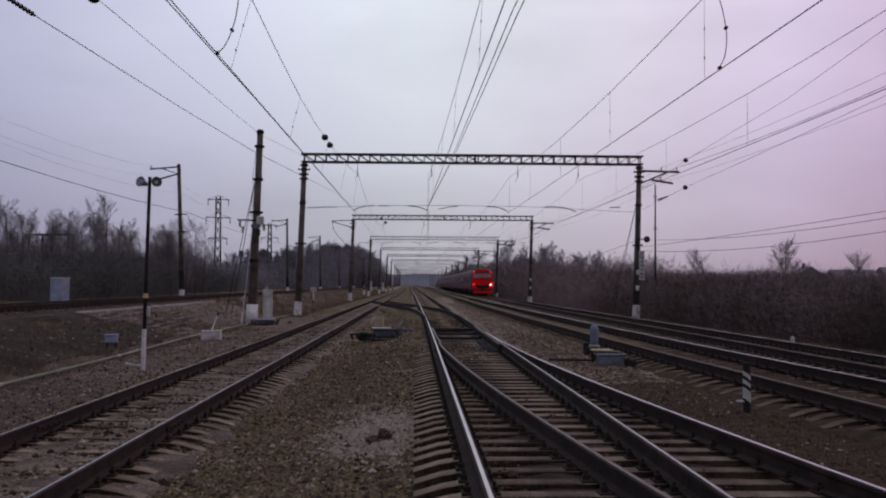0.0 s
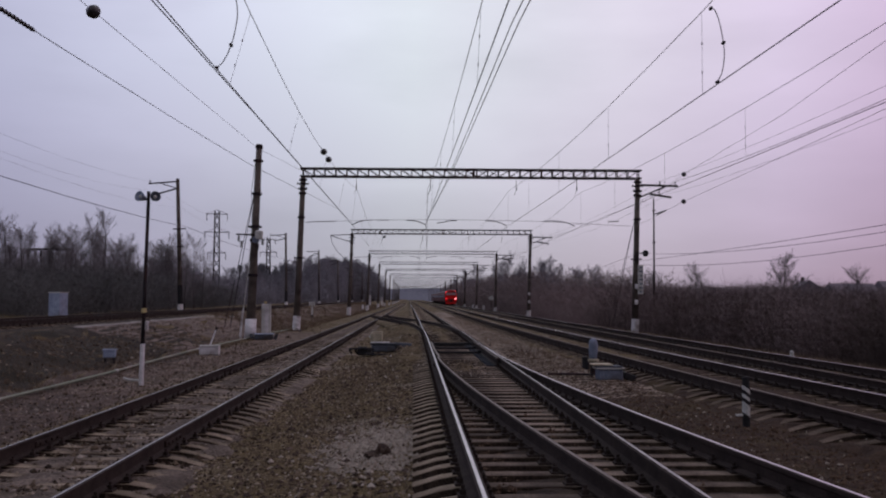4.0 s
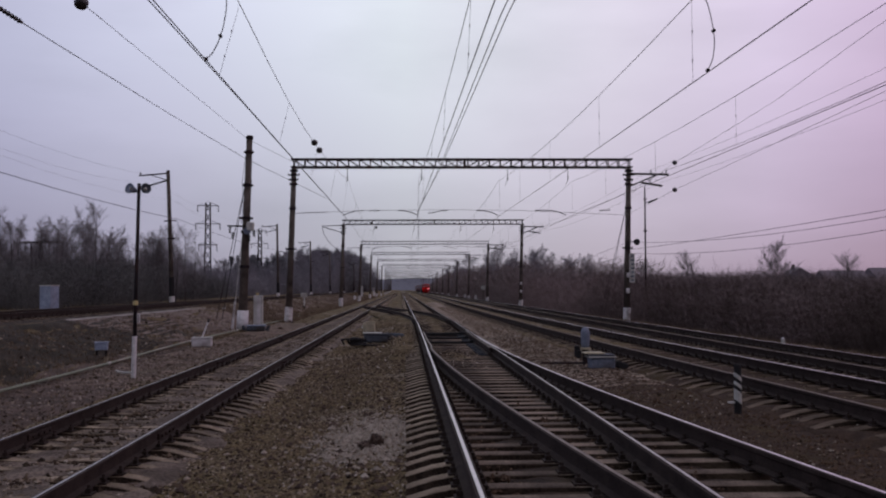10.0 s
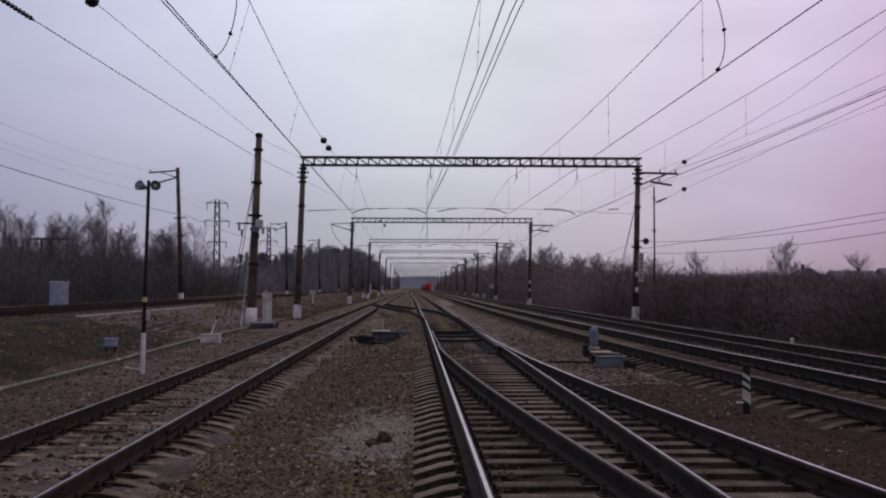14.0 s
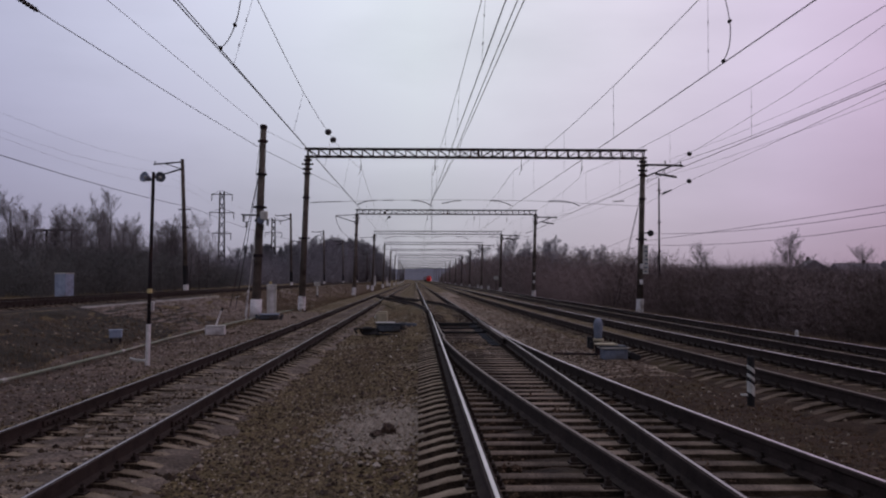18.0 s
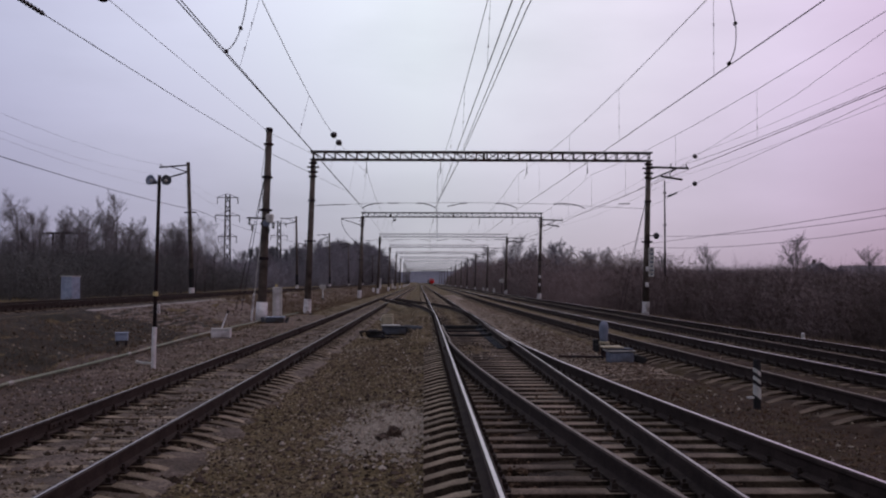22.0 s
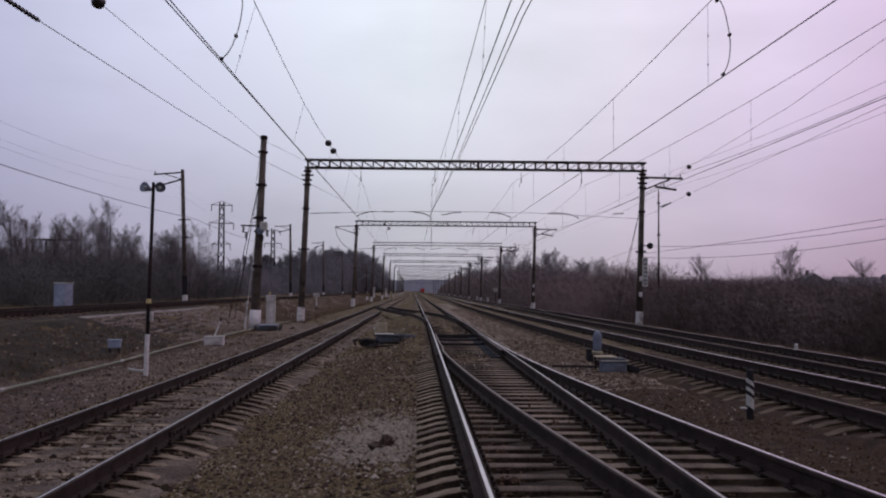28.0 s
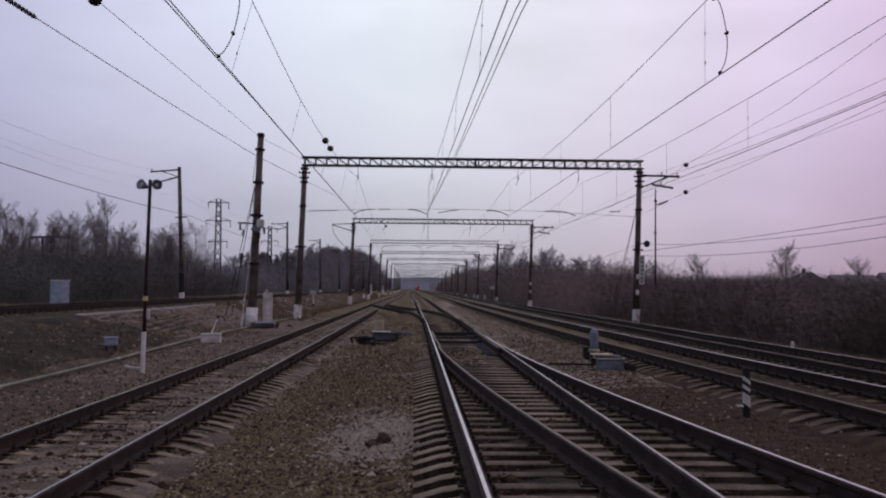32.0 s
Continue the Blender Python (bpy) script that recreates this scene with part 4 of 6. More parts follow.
# ---- western poles and pylons ----
def tall_pole():
    p = thing("concrete_pole", "tall leaning tapered concrete pole with steel collars and a white foot", "utility pole", -7.72, 48, -0.55, 0, "", 0, 2.0)
    bm = bmesh.new()
    rod(bm, (0, 0, -0.5), (0, 0, 9.3), 0.225, 0.14, 14)
    part("shaft", bm, M_POLE, p, "", True)
    bm = bmesh.new()
    rod(bm, (0, 0, 0.0), (0, 0, 0.98), 0.275, 0.27, 14)
    part("painted_foot", bm, M_WHITE, p, "white painted foot", True)
    bm = bmesh.new()
    rod(bm, (0, 0, -0.1), (0, 0, 0.1), 0.36, 0.34, 12)
    part("footing", bm, M_BLACK, p)
    for z, w in ((9.18, 0.3), (8.5, 0.46), (6.92, 0.50), (5.35, 0.62), (4.7, 0.45), (3.05, 0.46)):
        c = bmesh.new()
        rod(c, (0, 0, z - 0.07), (0, 0, z + 0.07), 0.255 - 0.0085 * z, n=12)
        box(c, 0, -0.05, z, w, 0.09, 0.1)
        part("collar", c, M_STEEL, p)
    bm = bmesh.new()
    box(bm, 0.24, -0.3, 4.95, 0.34, 0.30, 0.42, None, 0.05)
    part("equipment_box", bm, M_GREYWHITE, p, "weathered pale grey box")
    bm = bmesh.new()
    rod(bm, (0.10, -0.42, 4.72), (0.10, -0.22, 4.72), 0.17, n=14)
    part("drum", bm, M_BOXBLUE, p, "round grey drum")
    for q, z in ((-0.72, 4.75), (-0.58, 4.5), (0.42, 4.62), (0.2, 4.38)):
        bm = bmesh.new()
        discs(bm, (q, -0.2, z + 0.15), (q, -0.2, z - 0.15), 0.09, 3)
        part("insulator", bm, M_INSUL, p)
    bm = bmesh.new()
    bar(bm, (-0.85, -0.2, 4.95), (0.4, -0.2, 4.95), 0.06, 0.07)
    part("cross_arm", bm, M_STEEL, p)
    for q, r in ((-0.1, 0.012), (0.1, 0.009)):
        bm = bmesh.new()
        tube(bm, [(q, -0.24, 8.5), (q * 2.2, -0.3, 7.0), (q * 1.4, -0.28, 5.9), (q * 2, -0.3, 5.0)], r, 5)
        part("drop_cable", bm, M_BLACK, p)
    bm = bmesh.new()
    rod(bm, (-0.06, -0.2, 7.2), (-1.5, 3.0, 0.4), 0.016)
    part("stay_wire", bm, M_STEEL, p)
    bm = bmesh.new()
    rod(bm, (-0.05, -0.2, 7.2), (-1.9, 3.6, 0.4), 0.016)
    part("stay_wire", bm, M_STEEL, p)
    bm = bmesh.new()
    box(bm, -0.42, -0.1, 0.62, 0.09, 0.09, 1.5, Euler((0, 0.06, 0)).to_matrix().to_4x4())
    part("stay_guard", bm, M_WHITE, p, "white guard board on the stay")
    bm = bmesh.new()
    rod(bm, (-0.36, -0.1, 1.3), (-0.15, -0.05, 4.6), 0.022)
    part("conduit", bm, M_GREYWHITE, p)


tall_pole()


def west_pole(y):
    p = thing("concrete_pole", "concrete pole with an outer bracket and white foot on the embankment", "utility pole", -16.95, y, 0.25, 0, "poles along the embankment", 0, -2.2)
    bm = bmesh.new()
    rod(bm, (0, 0, -0.6), (0, 0, 9.9), 0.18, 0.13, 12)
    part("shaft", bm, M_POLE, p, "", True)
    bm = bmesh.new()
    rod(bm, (0, 0, -0.1), (0, 0, 0.7), 0.21, 0.205, 12)
    part("painted_foot", bm, M_WHITE, p, "white painted foot")
    bm = bmesh.new()
    rod(bm, (0, 0, 0.7), (0, 0, 2.1), 0.20, 0.195, 12)
    part("dark_band", bm, M_BLACK, p)
    for z0, z1, r in ((9.7, 9.5, -2.1), (9.2, 8.7, -1.6)):
        bm = bmesh.new()
        bar(bm, (0, 0, z0), (r, 0, z1 + 0.1), 0.08, 0.1)
        part("bracket_arm", bm, M_STEEL, p)
    bm = bmesh.new()
    bar(bm, (-0.1, 0, 9.2), (-1.3, 0, 9.62), 0.06, 0.06)
    part("bracket_brace", bm, M_STEEL, p)
    for z, w in ((6.2, 0.9), (4.9, 0.6)):
        bm = bmesh.new()
        box(bm, 0.1, -0.18, z, w, 0.06, 0.08)
        part("crossbar", bm, M_STEEL, p)
    bm = bmesh.new()
    discs(bm, (-2.0, 0, 9.6), (-2.0, 0, 9.85), 0.08, 2)
    part("insulator", bm, M_INSUL, p)
    return p


w0 = west_pole(74)
for y in (135, 182, 228, 280, 335):
    copy_thing(w0, pose(-16.95, y, 0.25, 0, -1.0, 0))
WEST = [22, 74, 135, 182, 228, 280, 335]
for x, z, sag, r in ((-19.2, 9.9, 0.9, 0.005), (-18.7, 9.2, 1.2, 0.004), (-16.6, 6.6, 0.35, 0.017), (-17.1, 8.0, 0.9, 0.004)):
    pts = []
    for a, b in zip([-40] + WEST, WEST):
        pts += [(x, a + (b - a) * k / 8, z - sag * 4 * (k / 8) * (1 - k / 8)) for k in range(8)]
    wire("western_line", pts, r, M_WIRE if r > 0.012 else M_WIREPALE, "thin line strung along the embankment poles", "western lines")


def pylon(x, y, h):
    p = thing("lattice_pylon", "dark steel lattice power pylon with cross-arms", "pylon", x, y, 0, 12, "power pylons")
    w = h * 0.036
    for sx in (-1, 1):
        for sy in (-1, 1):
            bm = bmesh.new()
            bar(bm, (sx * w, sy * w, -0.2), (sx * w * 0.6, sy * w * 0.6, h), 0.16, 0.16)
            part("leg", bm, M_STEEL, p)
    bm = bmesh.new()
    for k in range(10):
        z0, z1 = h * k / 10, h * (k + 1) / 10
        a, b = w * (1 - 0.4 * k / 10), w * (1 - 0.4 * (k + 1) / 10)
        for s in (-1, 1):
            bar(bm, (-a, s * a, z0), (b, s * b, z1), 0.12, 0.12)
            bar(bm, (a, s * a, z0), (-b, s * b, z1), 0.1, 0.1)
            bar(bm, (s * a, -a, z0), (s * b, b, z1), 0.1, 0.1)
    part("lattice", bm, M_STEEL, p)
    for z, r in ((h * 0.97, 1.8), (h * 0.78, 2.1), (h * 0.56, 1.6)):
        bm = bmesh.new()
        box(bm, 0, 0, z, r * 2, 0.12, 0.12)
        bar(bm, (-r, 0, z), (0, 0, z + 0.7), 0.06, 0.06)
        bar(bm, (r, 0, z), (0, 0, z + 0.7), 0.06, 0.06)
        arm = part("cross_arm", bm, M_STEEL, p)
        for s in (-1, 1):
            bm = bmesh.new()
            discs(bm, (s * (r - 0.1), 0, z), (s * (r - 0.1), 0, z - 1.1), 0.13, 6)
            part("insulator_string", bm, M_INSUL, arm)


pylon(-33.5, 172, 16.2)
pylon(-35.5, 247, 16.2)

# ---- loudspeaker post ----
sp = thing("loudspeaker_post", "thin dark post with two horn loudspeakers and a white painted foot", "loudspeaker post", -6.1, 22.9, -0.55, 0, "", 0, 1.2)
bm = bmesh.new()
rod(bm, (0, 0, 0.0), (0, 0, 4.36), 0.044, 0.038, 10)
part("pole", bm, M_STEEL, sp, "", True)
bm = bmesh.new()
rod(bm, (0, 0, -0.1), (0, 0, 0.92), 0.052, 0.050, 10)
part("painted_foot", bm, M_WHITE, sp, "white painted foot")
bm = bmesh.new()
rod(bm, (0, 0, 1.62), (0, 0, 1.72), 0.056, n=10)
part("yellow_band", bm, M_YELLOW, sp, "faded yellow band")
bm = bmesh.new()
box(bm, 0.08, -0.02, 1.33, 0.07, 0.06, 0.2, None, 0.01)
part("junction_box", bm, M_WHITE, sp)
for side in (-1, 1):
    m = Matrix.Translation((side * 0.135, -0.02, 4.22)) @ Euler((1.35, 0, side * 0.5)).to_matrix().to_4x4() @ Matrix.Scale(0.6, 4)
    bm = bmesh.new()
    lathe(bm, [(0.05, -0.22), (0.09, -0.12), (0.13, 0.0), (0.17, 0.1), (0.195, 0.17), (0.20, 0.19), (0.17, 0.18), (0.03, 0.03)], m, 16)
    horn = part("horn", bm, M_BLUEGREY if side < 0 else M_BOXGREY, sp, "pale grey round horn loudspeaker" if side < 0 else "round dark horn loudspeaker", True)
    bm = bmesh.new()
    lathe(bm, [(0.03, 0.0), (0.07, 0.05), (0.06, 0.14), (0.01, 0.17)], m, 10)
    part("driver", bm, M_GREYWHITE, horn, "", True)
bm = bmesh.new()
tube(bm, [(-0.02, 0, 0.1), (-0.25, 0.05, 0.10), (-0.42, 0.1, 0.13)], 0.03, 6)
part("cable_elbow", bm, M_GREYWHITE, sp)

# ---- cabinets, boxes and posts beside the western track ----
cab = thing("relay_cabinet", "pale blue-grey steel cabinet on legs by the embankment", "cabinet", -16.9, 48.5, 0.34, -20)
bm = bmesh.new()
box(bm, 0, 0, 0.72, 0.64, 0.6, 1.12, None, 0.02)
part("body", bm, M_BLUEGREY, cab)
bm = bmesh.new()
box(bm, 0, 0, 1.30, 0.69, 0.65, 0.05, None, 0.01)
part("roof", bm, M_GREYWHITE, cab)
for s in (-1, 1):
    bm = bmesh.new()
    box(bm, s * 0.155, -0.306, 0.72, 0.29, 0.012, 1.04, None, 0.004)
    d = part("door", bm, M_BLUEGREY, cab)
    bm = bmesh.new()
    box(bm, s * 0.05, -0.318, 0.72, 0.03, 0.02, 0.14)
    part("handle", bm, M_BLUEGREY, d)
    for q in (-1, 1):
        bm = bmesh.new()
        box(bm, s * 0.27, q * 0.25, 0.05, 0.07, 0.07, 0.26)
        part("leg", bm, M_STEEL, cab)

bx = thing("track_box", "small blue-grey metal trackside box on short legs", "junction box", -8.6, 28.9, -0.43, 12)
bm = bmesh.new()
box(bm, 0, 0, 0.24, 0.34, 0.26, 0.2, None, 0.02)
part("body", bm, M_BLUEGREY, bx)
bm = bmesh.new()
box(bm, 0, 0, 0.36, 0.38, 0.30, 0.03, None, 0.008)
part("lid", bm, M_BLUEGREY, bx)
for s in (-1, 1):
    bm = bmesh.new()
    box(bm, s * 0.12, 0, 0.06, 0.05, 0.08, 0.2)
    part("leg", bm, M_STEEL, bx)

wb = thing("lever_box", "white painted metal box with an inclined white lever", "lever box", -7.0, 35.0, -0.55, 5)
bm = bmesh.new()
box(bm, 0, 0, 0.15, 0.66, 0.4, 0.30, None, 0.03)
part("body", bm, M_WHITE, wb)
bm = bmesh.new()
box(bm, 0, 0, 0.315, 0.70, 0.44, 0.03, None, 0.01)
part("lid", bm, M_GREYWHITE, wb)
bm = bmesh.new()
rod(bm, (0.0, 0, 0.3), (0.2, 0.02, 0.86), 0.026, 0.022, 8)
lv = part("lever", bm, M_WHITE, wb)
bm = bmesh.new()
rod(bm, (0.2, 0.02, 0.84), (0.23, 0.02, 0.94), 0.034, n=8)
part("grip", bm, M_BLACK, lv)

wp = thing("concrete_marker_post", "pale rectangular concrete post beside the track", "marker post", -7.25, 50, -0.56, 4)
bm = bmesh.new()
box(bm, 0, 0, 0.84, 0.46, 0.22, 1.68, None, 0.03)
part("slab", bm, M_GREYWHITE, wp)
bm = bmesh.new()
box(bm, 0.02, -0.115, 0.9, 0.18, 0.03, 1.3, None, 0.01)
part("inset_panel", bm, M_WHITE, wp)
bm = bmesh.new()
box(bm, -0.05, 0, 1.76, 0.12, 0.12, 0.12, None, 0.02)
part("cap", bm, M_YELLOW, wp)
ib = thing("impedance_bond", "low blue-grey cast box with cable lugs by the track", "impedance bond", -7.0, 47.6, -0.56, 3)
bm = bmesh.new()
box(bm, 0, 0, 0.15, 0.85, 0.5, 0.24, None, 0.05)
part("tank", bm, M_BOXGREY, ib)
bm = bmesh.new()
box(bm, 0, 0, 0.29, 0.92, 0.56, 0.05, None, 0.02)
part("lid", bm, M_BLUEGREY, ib)
for s in (-1, 1):
    bm = bmesh.new()
    rod(bm, (s * 0.5, -0.1, 0.05), (s * 0.62, -0.1, 0.28), 0.09, 0.06, 8)
    part("terminal", bm, M_BOXGREY, ib)

sg = thing("track_sign", "short post with a dark foot and a pale oblong board", "sign", -9.2, 92, -0.45)
bm = bmesh.new()
rod(bm, (0, 0, 0.35), (0, 0, 1.35), 0.075, 0.07, n=8)
part("post", bm, M_GREYWHITE, sg)
bm = bmesh.new()
rod(bm, (0, 0, -0.2), (0, 0, 0.36), 0.08, n=8)
part("foot", bm, M_BLACK, sg)
bm = bmesh.new()
box(bm, 0, -0.08, 1.38, 0.56, 0.05, 0.34, None, 0.02)
part("board", bm, M_GREYWHITE, sg)

pipe = thing("cable_duct", "long low greenish pipe laid on the ground beside the track", "pipe")
seg = [6, 12, 18.5, 26, 36.8, 46.5, 58, 70]
off = [-7.42, -7.5, -7.52, -7.55, -7.8, -7.72, -7.55, -7.3]
for i in range(len(seg) - 1):
    bm = bmesh.new()
    tube(bm, [(off[i], seg[i], lie(off[i]) + 0.09), ((off[i] + off[i + 1]) / 2 + 0.03 * (-1) ** i, (seg[i] + seg[i + 1]) / 2, lie(off[i]) + 0.095), (off[i + 1], seg[i + 1] - 0.03, lie(off[i + 1]) + 0.09)], 0.032, 8)
    part("pipe_length", bm, M_PIPE, pipe, "", True)
    bm = bmesh.new()
    rod(bm, (off[i], seg[i] - 0.1, lie(off[i]) + 0.09), (off[i], seg[i] + 0.1, lie(off[i]) + 0.09), 0.042, n=8)
    part("coupling", bm, M_GREYWHITE, pipe)


# ---- point machines and track furniture ----
pm = thing("point_machine", "grey electric point machine with rods and hoses to the switch", "point machine", -0.86, 34.3, -0.5, 2, "point machines")
bm = bmesh.new()
box(bm, -0.12, 0, 0.2, 0.62, 0.46, 0.22, None, 0.04)
part("housing", bm, M_BOXGREY, pm)
bm = bmesh.new()
box(bm, -0.12, 0, 0.33, 0.66, 0.5, 0.04, None, 0.012)
part("cover", bm, M_BOXGREY, pm)
bm = bmesh.new()
rod(bm, (0.15, 0.05, 0.26), (0.62, 0.05, 0.24), 0.12, 0.10, 12)
part("motor", bm, M_BOXGREY, pm, "", True)
bm = bmesh.new()
rod(bm, (0.6, 0.0, 0.22), (1.5, 0.0, 0.2), 0.03, n=8)
part("throw_rod", bm, M_STEEL, pm)
bm = bmesh.new()
rod(bm, (0.3, -0.25, 0.16), (1.5, -0.22, 0.18), 0.022, n=8)
part("detector_rod", bm, M_STEEL, pm)
for q in (0.95, 1.18):
    bm = bmesh.new()
    box(bm, q, -0.05, 0.22, 0.07, 0.34, 0.12, None, 0.01)
    part("rod_joint", bm, M_BLACK, pm)
for s_ in (-1, 1):
    bm = bmesh.new()
    box(bm, s_ * 0.3 - 0.1, 0, 0.05, 0.1, 0.95, 0.09)
    part("mount_bar", bm, M_STEEL, pm)
for k_ in range(3):
    bm = bmesh.new()
    tube(bm, [(-0.4, -0.15 - 0.1 * k_, 0.2), (-0.5 - 0.06 * k_, -0.5, 0.05), (-0.2 + 0.1 * k_, -0.8 - 0.12 * k_, 0.05), (0.35, -0.85 - 0.1 * k_, 0.06), (0.8, -0.7, 0.05)], 0.024, 6)
    part("cable_hose", bm, M_BLACK, pm)
bm = bmesh.new()
box(bm, -0.66, 0.0, 0.12, 0.26, 0.34, 0.24, None, 0.03)
part("terminal_box", bm, M_BLACK, pm)
pm.matrix_world = pm.matrix_world @ Matrix.Diagonal((1.3, 1.1, 1.15, 1))
for q_ in (-0.95, -0.8, -0.62):
    bm = bmesh.new()
    tube(bm, [(q_, 0.35, 0.02), (q_ - 0.05, 0.1, 0.17), (q_ + 0.12, -0.25, 0.2), (q_ + 0.3, -0.2, 0.16)], 0.03, 6)
    part("cable_hose", bm, M_BLACK, pm)
bm = bmesh.new()
box(bm, -0.2, -0.05, 0.37, 0.5, 0.4, 0.03, None, 0.01)
part("cover_plate", bm, M_GREYWHITE, pm, "pale scuffed cover plate")
jb = thing("cable_box", "pale yellowish cable junction box on a short stand", "junction box", -1.22, 35.4, -0.40, 6)
bm = bmesh.new()
box(bm, -0.06, 0, 0.46, 0.42, 0.3, 0.34, None, 0.05)
part("body", bm, M_YELLOWGREY, jb)
bm = bmesh.new()
box(bm, -0.02, 0, 0.645, 0.36, 0.28, 0.04, None, 0.015)
part("lid", bm, M_YELLOWGREY, jb)
bm = bmesh.new()
rod(bm, (0, 0, -0.1), (0, 0, 0.3), 0.06, n=8)
part("stand", bm, M_STEEL, jb)
bm = bmesh.new()
box(bm, -0.24, 0, 0.47, 0.16, 0.1, 0.06)
part("cable_gland", bm, M_GREYWHITE, jb)

pm = thing("point_machine", "blue-grey electric point machine with pale cover plates", "point machine", 4.15, 21.4, -0.36, 0, "point machines")
bm = bmesh.new()
box(bm, 0.02, 0, 0.17, 0.52, 0.42, 0.24, None, 0.03)
part("housing", bm, M_BOXBLUE, pm)
for z_, w_, o_, m_ in ((0.31, 0.60, 0.0, M_GREYWHITE), (0.345, 0.56, -0.02, M_BOXGREY), (0.385, 0.44, -0.16, M_YELLOWGREY)):
    bm = bmesh.new()
    box(bm, o_, 0, z_, w_, 0.5, 0.03, None, 0.008)
    part("cover_plate", bm, m_, pm)
bm = bmesh.new()
rod(bm, (-0.46, -0.05, 0.28), (-0.46, -0.05, 0.44), 0.05, n=10)
part("motor_end", bm, M_BLACK, pm)
bm = bmesh.new()
box(bm, 0.44, 0.02, 0.12, 0.26, 0.36, 0.16, Euler((0, 0.35, 0)).to_matrix().to_4x4(), 0.03)
part("cable_cover", bm, M_BLACK, pm)
for s_ in (-1, 1):
    bm = bmesh.new()
    box(bm, s_ * 0.24, 0, 0.03, 0.1, 0.8, 0.08)
    part("mount_bar", bm, M_STEEL, pm)
bm = bmesh.new()
rod(bm, (-0.3, 0.1, 0.16), (-1.2, 0.6, 0.14), 0.025, n=8)
part("throw_rod", bm, M_STEEL, pm)
ds = thing("dwarf_signal", "grey domed dwarf signal on a low stand", "signal", 4.03, 22.5, -0.22, 0)
bm = bmesh.new()
lathe(bm, [(0.085, 0.28), (0.09, 0.36), (0.102, 0.5), (0.106, 0.6), (0.095, 0.68), (0.06, 0.735), (0.01, 0.755)], None, 16)
part("hood", bm, M_BOXBLUE, ds, "", True)
bm = bmesh.new()
lathe(bm, [(0.13, 0.24), (0.13, 0.28), (0.10, 0.30)], None, 14)
part("collar", bm, M_YELLOWGREY, ds)
bm = bmesh.new()
rod(bm, (0, 0, -0.1), (0, 0, 0.26), 0.07, n=10)
part("stem", bm, M_STEEL, ds)
bm = bmesh.new()
box(bm, -0.2, -0.1, 0.22, 0.12, 0.14, 0.26, None, 0.02)
part("bracket", bm, M_BLACK, ds)

def striped_post(x, y, z):
    t = thing("clearance_post", "short post painted with black and white slanted stripes", "marker post", x, y, z)
    bands = [(0.0, 0.17, M_BLACK), (0.17, 0.315, M_GREYWHITE), (0.315, 0.37, M_BLACK), (0.37, 0.42, M_GREYWHITE), (0.42, 0.475, M_BLACK), (0.475, 0.53, M_GREYWHITE), (0.53, 0.66, M_BLACK)]
    for z0, z1, m in bands:
        bm = bmesh.new()
        made = bmesh.ops.create_cone(bm, cap_ends=True, segments=10, radius1=0.05, radius2=0.05, depth=z1 - z0, matrix=Matrix.Translation((0, 0, (z0 + z1) / 2)))["verts"]
        for v in made:
            if 0.1 < v.co.z < 0.6:
                v.co.z -= v.co.x * 0.75
        part("stripe_band", bm, m, t)
    bm = bmesh.new()
    lathe(bm, [(0.044, 0.66), (0.04, 0.675), (0.01, 0.68)], None, 10)
    part("cap", bm, M_BLACK, t)
    bm = bmesh.new()
    box(bm, -0.09, 0, 0.165, 0.08, 0.08, 0.02)
    part("foot_plate", bm, M_GREYWHITE, t)


striped_post(4.45, 13.4, -0.30)

mk = thing("marker_post", "small white concrete marker post beside the outer track", "marker post", 12.65, 33.4, -0.62)
bm = bmesh.new()
rod(bm, (0, 0, -0.2), (0, 0, 0.3), 0.07, 0.065, 8)
part("post", bm, M_GREYWHITE, mk)
bm = bmesh.new()
lathe(bm, [(0.065, 0.3), (0.05, 0.33), (0.01, 0.345)], None, 8)
part("cap", bm, M_WHITE, mk)
sb = thing("yellow_stone", "pale yellow broken block lying beside the rail", "stone", 5.65, 14.4, -0.225, 20)
bm = bmesh.new()
box(bm, 0, 0, 0.03, 0.2, 0.09, 0.07, None, 0.015)
part("block", bm, M_YELLOW, sb)

ms = thing("thin_mast", "thin rusty steel mast beyond the portal", "mast", 18.05, 75, -2.5)
bm = bmesh.new()
rod(bm, (0, 0, -0.2), (0, 0, 11.5), 0.09, 0.05, 8)
part("mast_tube", bm, M_STEEL, ms)
for z in (10.6, 8.2, 6.0):
    bm = bmesh.new()
    box(bm, 0, 0, z, 0.24, 0.2, 0.1)
    part("band", bm, M_STEEL, ms)
bm = bmesh.new()
bar(bm, (0, 0, 10.3), (0.6, 0, 10.55), 0.05, 0.05)
part("side_arm", bm, M_STEEL, ms)

# dark spoil heap on the gravel
sh = thing("clinker_mound", "small dark mound of clinker on pale gravel", "mound", -0.36, 11.5, -0.38)
bm = bmesh.new()
bmesh.ops.create_icosphere(bm, subdivisions=4, radius=0.12)
for v in bm.verts:
    k = 1 + 0.7 * noise.noise(v.co * 12) + 0.5 * noise.noise(v.co * 40)
    v.co = Vector((v.co.x * 1.25 * k, v.co.y * 1.2 * k, max(v.co.z, -0.05) * (1.05 if v.co.x > -0.03 else 0.55) * k))
part("mound", bm, M_CESS, sh)


